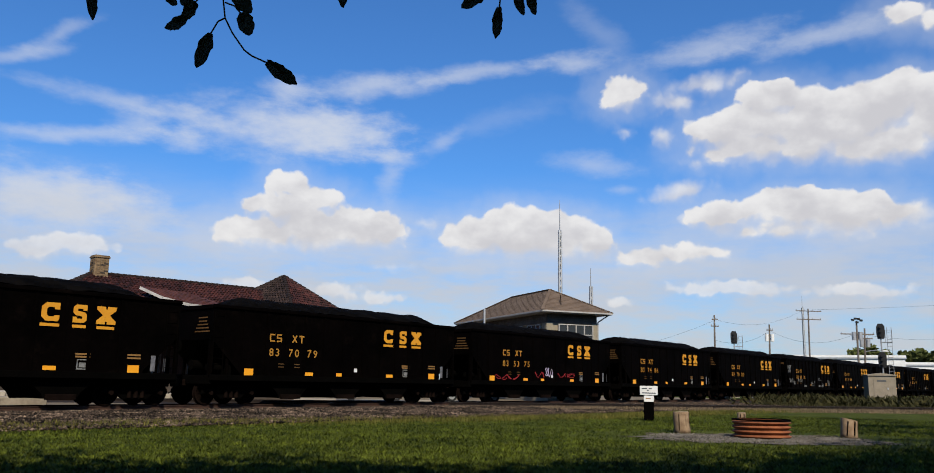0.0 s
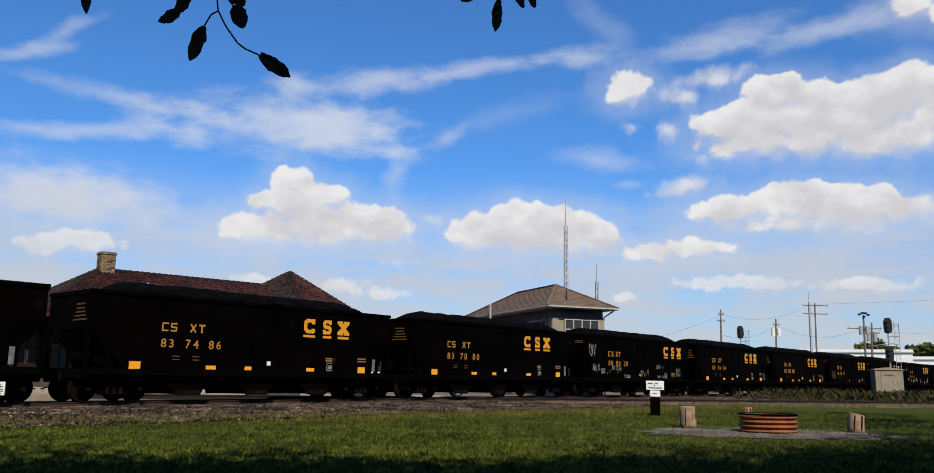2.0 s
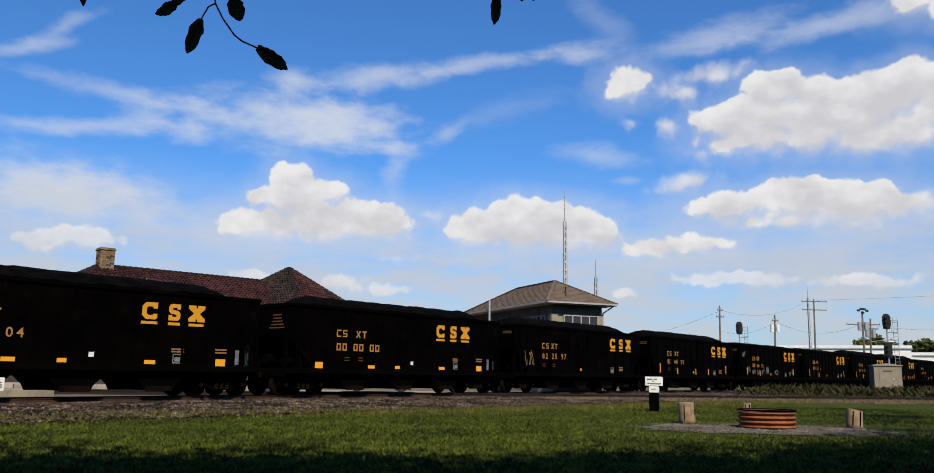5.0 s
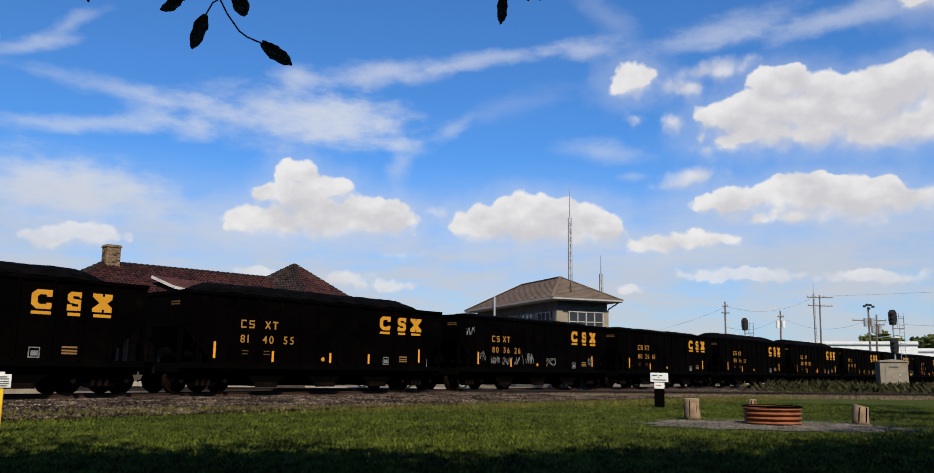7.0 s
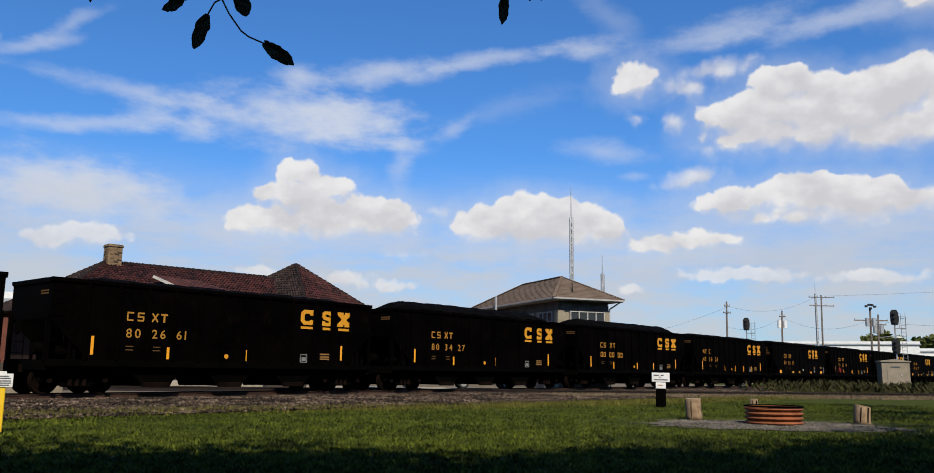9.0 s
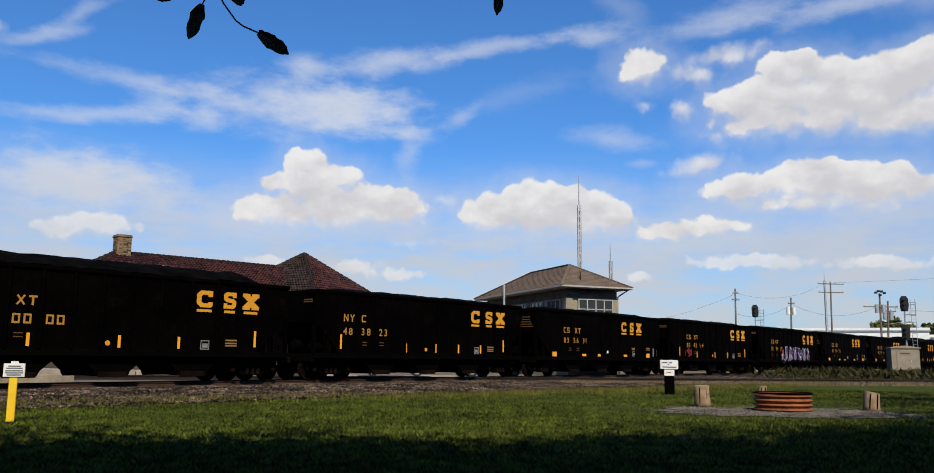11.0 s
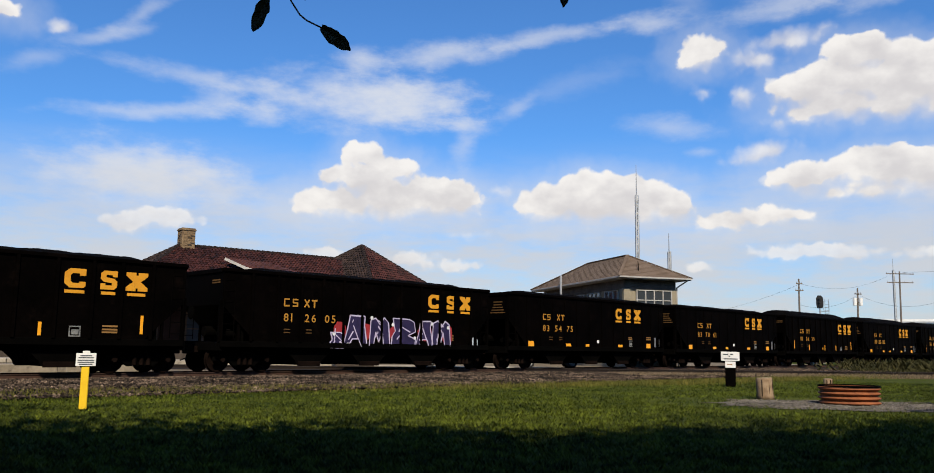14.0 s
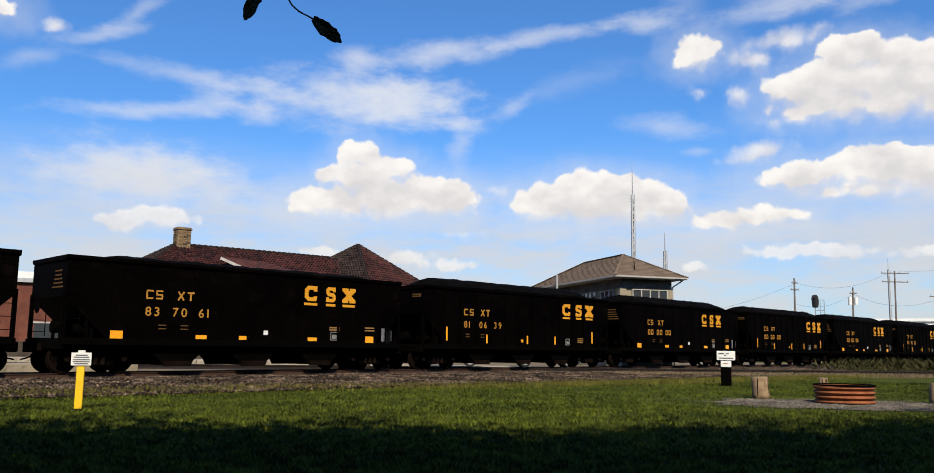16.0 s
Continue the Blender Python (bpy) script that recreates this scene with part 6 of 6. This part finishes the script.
VIEW = Matrix(((0.9999, 0.0, -0.0164), (-0.0029, 0.9847, -0.1745), (0.0162, 0.1745, 0.9845))).to_4x4()   # right, ahead, up at the start


def hanging_branch(tree, name, leaves, twigs, label):
    """leaves: stalk end, tip, width; all in small steps right of and below the pivot. It hangs in the plane across the view."""
    br = part(name, B(), TREE_BARK, tree, label)
    tw = B()
    for line in twigs:
        hoop(tw, [(x * UNIT, 0, -z * UNIT) for x, z in line], 0.0022, 6)
    br.data = mesh_of("twig", tw, TREE_BARK)
    for i, (x0, z0, x1, z1, w) in enumerate(leaves):
        ln = math.hypot(x1 - x0, z1 - z0) * UNIT
        turn = math.degrees(math.atan2(x1 - x0, z1 - z0))
        part("leaf", leaf_mesh(ln, w * UNIT, i + 1.3), None, br, at=pose(x0 * UNIT, 0.004 * (i % 3), -z0 * UNIT, 0, -turn, 0) @ pose(0, 0, 0, 0, 0, 12 * (i % 3 - 1)))
    return br


def make_tree():
    base = Vector((6.0, -4.0, 0.0))
    t = thing("shade_tree", Matrix.Translation(base), "broad leafy shade tree overhanging the lawn", "tree")
    tr = B()
    pts = [(0, 0, 0, 0.5), (0.05, 0.05, 0.6, 0.4), (0.0, 0.1, 3.0, 0.34), (0.1, 0.3, 6.2, 0.26), (0.0, 0.5, 10.0, 0.16), (0.1, 0.6, 13.5, 0.05)]
    for a, b in zip(pts, pts[1:]):
        tube(tr, a[:3], b[:3], a[3], b[3], 12)
    part("trunk", tr, TREE_BARK, t, smooth=True)
    rng = random.Random(21)
    limbs = []
    for i in range(16):
        a = i * 2.4
        z0 = 4.6 + 0.5 * i
        ln = 7.0 - 0.3 * i
        p0 = Vector((0.05, 0.3, z0))
        p1 = p0 + Vector((math.cos(a) * ln * 0.5, math.sin(a) * ln * 0.5, 0.9))
        p2 = p0 + Vector((math.cos(a) * ln, math.sin(a) * ln, 1.2 + rng.uniform(-0.2, 0.5)))
        lb = B()
        tube(lb, p0, p1, 0.09, 0.06, 8)
        tube(lb, p1, p2, 0.06, 0.02, 8)
        part("limb", lb, TREE_BARK, t, smooth=True)
        limbs.append((p1, p2))
    # limb that carries the sprays over the eye
    lb = B()
    over = [Vector(p) - base for p in ((6.0, -3.8, 4.6), (3.0, -1.0, 4.4), (0.0, 1.6, 3.35), (-0.2, 2.3, 3.0))]
    for a, b, r0, r1 in zip(over, over[1:], (0.08, 0.05, 0.025), (0.05, 0.025, 0.012)):
        tube(lb, a, b, r0, r1, 8)
    for a, b in (((0.0, 1.6, 3.35), (-0.66, 2.05, 2.62)), ((0.0, 1.6, 3.35), (0.08, 2.06, 2.6)), ((-0.66, 2.05, 2.62), (-1.2, 2.0, 2.5))):
        tube(lb, Vector(a) - base, Vector(b) - base, 0.012, 0.005, 6)
    part("limb", lb, TREE_BARK, t, smooth=True)
    # the crown: leaves in clumps along the limbs
    rs = np.random.default_rng(31)
    verts, faces = [], []
    centres = []
    for p1, p2 in limbs:
        for u in (0.0, 0.25, 0.5, 0.75, 1.0):
            centres.append(p1.lerp(p2, u))
    for k in range(420):
        a, r, z = rs.uniform(0, 6.28), 8.3 * math.sqrt(rs.uniform(0, 1)), rs.uniform(6.0, 14.2)
        r *= math.sqrt(max(0.05, 1 - ((z - 9.5) / 5.2) ** 2))
        centres.append(Vector((1.4 * r * math.cos(a), 0.3 + r * math.sin(a), z)))
    # wide unseen boughs added to shade the near lawn; no clump throws its shade past an edge that runs aslant
    def shade_edge(gx):
        return 10.1 + (0.04 if gx < 0 else 0.105) * gx * gx

    reach, east, north = 1 / math.tan(radians(SUN_EL)), math.sin(radians(SUN_AZ)), math.cos(radians(SUN_AZ))
    for k in range(640):
        gx, z = rs.uniform(-16, 16), rs.uniform(8.3, 9.7)
        gy = rs.uniform(-3.0, shade_edge(gx)) + rs.normal(0, 1.3)
        centres.append(Vector((gx + z * reach * east, gy + z * reach * north, z)) - base)
    kept = []
    for c in centres:
        gx, gy = c.x + base.x - c.z * reach * east, c.y + base.y - c.z * reach * north
        if gy < shade_edge(gx) + rs.normal(0.8, 1.2):
            kept.append(c)
    centres = kept
    for c in centres:
        for _ in range(120):
            p = np.array(c) + rs.normal(0, (0.7, 0.6, 0.32))
            u, v = rs.normal(0, 1, 3), rs.normal(0, 1, 3)
            u = u / np.linalg.norm(u) * 0.17
            v = v / np.linalg.norm(v) * 0.13
            k = len(verts)
            verts += [tuple(p - u), tuple(p + v), tuple(p + u), tuple(p - v)]
            faces.append((k, k + 1, k + 2, k + 3))
    crown = part("crown", soup("crown", verts, faces, CROWN), None, t, "dense green leaves in clumps")
    tagged(crown, kind="stuff")
    left = hanging_branch(t, "leafy_twig", [(72, 104, 122, 141, 26), (-22, 55, -48, 113, 27), (30, 18, 42, 58, 30), (18, -16, 45, 22, 32), (-62, 30, -100, 47, 22), (-48, 2, -72, 32, 22), (-72, -6, -52, 10, 22),
                                            (-224, -30, -222, 33, 20), (-100, -6, -80, 6, 14), (196, -26, 200, 13, 18)],
                          [[(0, -40), (-1, 0), (2, 30), (14, 55), (34, 84), (47, 94), (74, 106)], [(2, 30), (-10, 36), (-22, 56)], [(2, 4), (18, 10), (28, 22)], [(-1, -10), (-30, -12), (-48, 3)],
                           [(0, -40), (-120, -60), (-224, -28)], [(0, -40), (100, -60), (196, -24)]], "hanging twig with dark lobed leaves")
    right = hanging_branch(t, "leafy_twig", [(2, 12, -4, 64, 19), (-20, -14, -62, 12, 24), (26, -26, 44, 24, 20), (50, -24, 62, 25, 19)],
                           [[(8, -40), (5, -10), (2, 13)], [(8, -40), (-20, -14)], [(8, -40), (26, -26)], [(8, -40), (50, -24)]], "hanging twig with dark narrow leaves")
    return t, base, left, right


TREE, TREE_BASE, TWIG_LEFT, TWIG_RIGHT = make_tree()


# ---- what moves ----
SWAY_LEFT = [(0, -0.655, 2.059, 2.141), (0.5, -0.683, 2.056, 2.152), (1, -0.696, 2.055, 2.158), (1.5, -0.708, 2.054, 2.166), (2, -0.686, 2.056, 2.149), (2.5, -0.703, 2.054, 2.168),
             (3, -0.706, 2.056, 2.162), (3.5, -0.710, 2.057, 2.157), (4, -0.705, 2.058, 2.161), (6.5, -0.682, 2.057, 2.153), (7, -0.692, 2.057, 2.162), (7.5, -0.685, 2.055, 2.175),
             (8, -0.674, 2.056, 2.163), (8.5, -0.701, 2.058, 2.145), (9, -0.691, 2.056, 2.161)]
SWAY_LEFT += [(11.5, -0.726, 2.056, 2.160), (12, -0.693, 2.040, 2.157), (12.5, -0.679, 2.032, 2.154), (13, -0.681, 2.031, 2.159), (13.5, -0.692, 2.029, 2.163), (14, -0.689, 2.030, 2.156),
              (14.5, -0.695, 2.027, 2.165), (15, -0.676, 2.031, 2.160), (15.5, -0.691, 2.029, 2.177), (16, -0.695, 2.028, 2.181)]
SWAY_RIGHT = [(0, 0.072, 2.057, 2.153), (0.5, 0.076, 2.058, 2.153), (1, 0.073, 2.058, 2.153), (1.5, 0.060, 2.059, 2.155), (2, 0.058, 2.059, 2.159), (2.5, 0.059, 2.059, 2.163),
              (3, 0.061, 2.060, 2.161), (3.5, 0.048, 2.059, 2.167), (4, 0.048, 2.059, 2.174), (6.5, 0.074, 2.065, 2.154), (7, 0.062, 2.066, 2.159), (7.5, 0.062, 2.065, 2.163),
              (8, 0.070, 2.066, 2.156), (8.5, 0.056, 2.065, 2.161), (9, 0.062, 2.067, 2.159), (11.5, 0.027, 2.081, 2.152), (12, 0.059, 2.091, 2.153), (14, 0.061, 2.098, 2.153), (16, 0.055, 2.093, 2.183)]


def motions():
    # the cars roll along the track
    for car, x in TRAIN:
        walk(car, [(t, TRACK @ pose(x - way, 0, 0)) for t, way in ROLLED])
    # their wheels turn; front and rear axles of all trucks share one turning each
    spin = math.degrees(SPEED / 0.457)
    shared = {}
    for car, _ in TRAIN:
        for o in car.children_recursive:
            if o.name.split(".")[0] == "wheelset":
                x = o.matrix_basis.translation.x
                side = x > 0
                if side not in shared:
                    walk(o, [(k / FPS, pose(x, 0, 0.457) @ pose(0, 0, 0, 0, -spin * k / FPS, 0)) for k in range(16 * FPS + 1)])
                    shared[side] = o
                else:
                    o.rotation_mode = "QUATERNION"
                    o.animation_data_create()
                    o.animation_data.action = shared[side].animation_data.action
                    o.animation_data.action_slot = shared[side].animation_data.action_slot
    # the twigs stir in the air
    for ob, rows, most in ((TWIG_LEFT, SWAY_LEFT, 1.0), (TWIG_RIGHT, SWAY_RIGHT, 0.0)):
        walk(ob, [(t, Matrix.Translation(Vector((x, y, z)) - TREE_BASE) @ VIEW @ pose(0, 0, 0, 0, most * float(np.interp(t, (11.5, 12.5, 14, 16), (0, 3, 3.2, 5.2))), 0)) for t, x, y, z in rows])


motions()
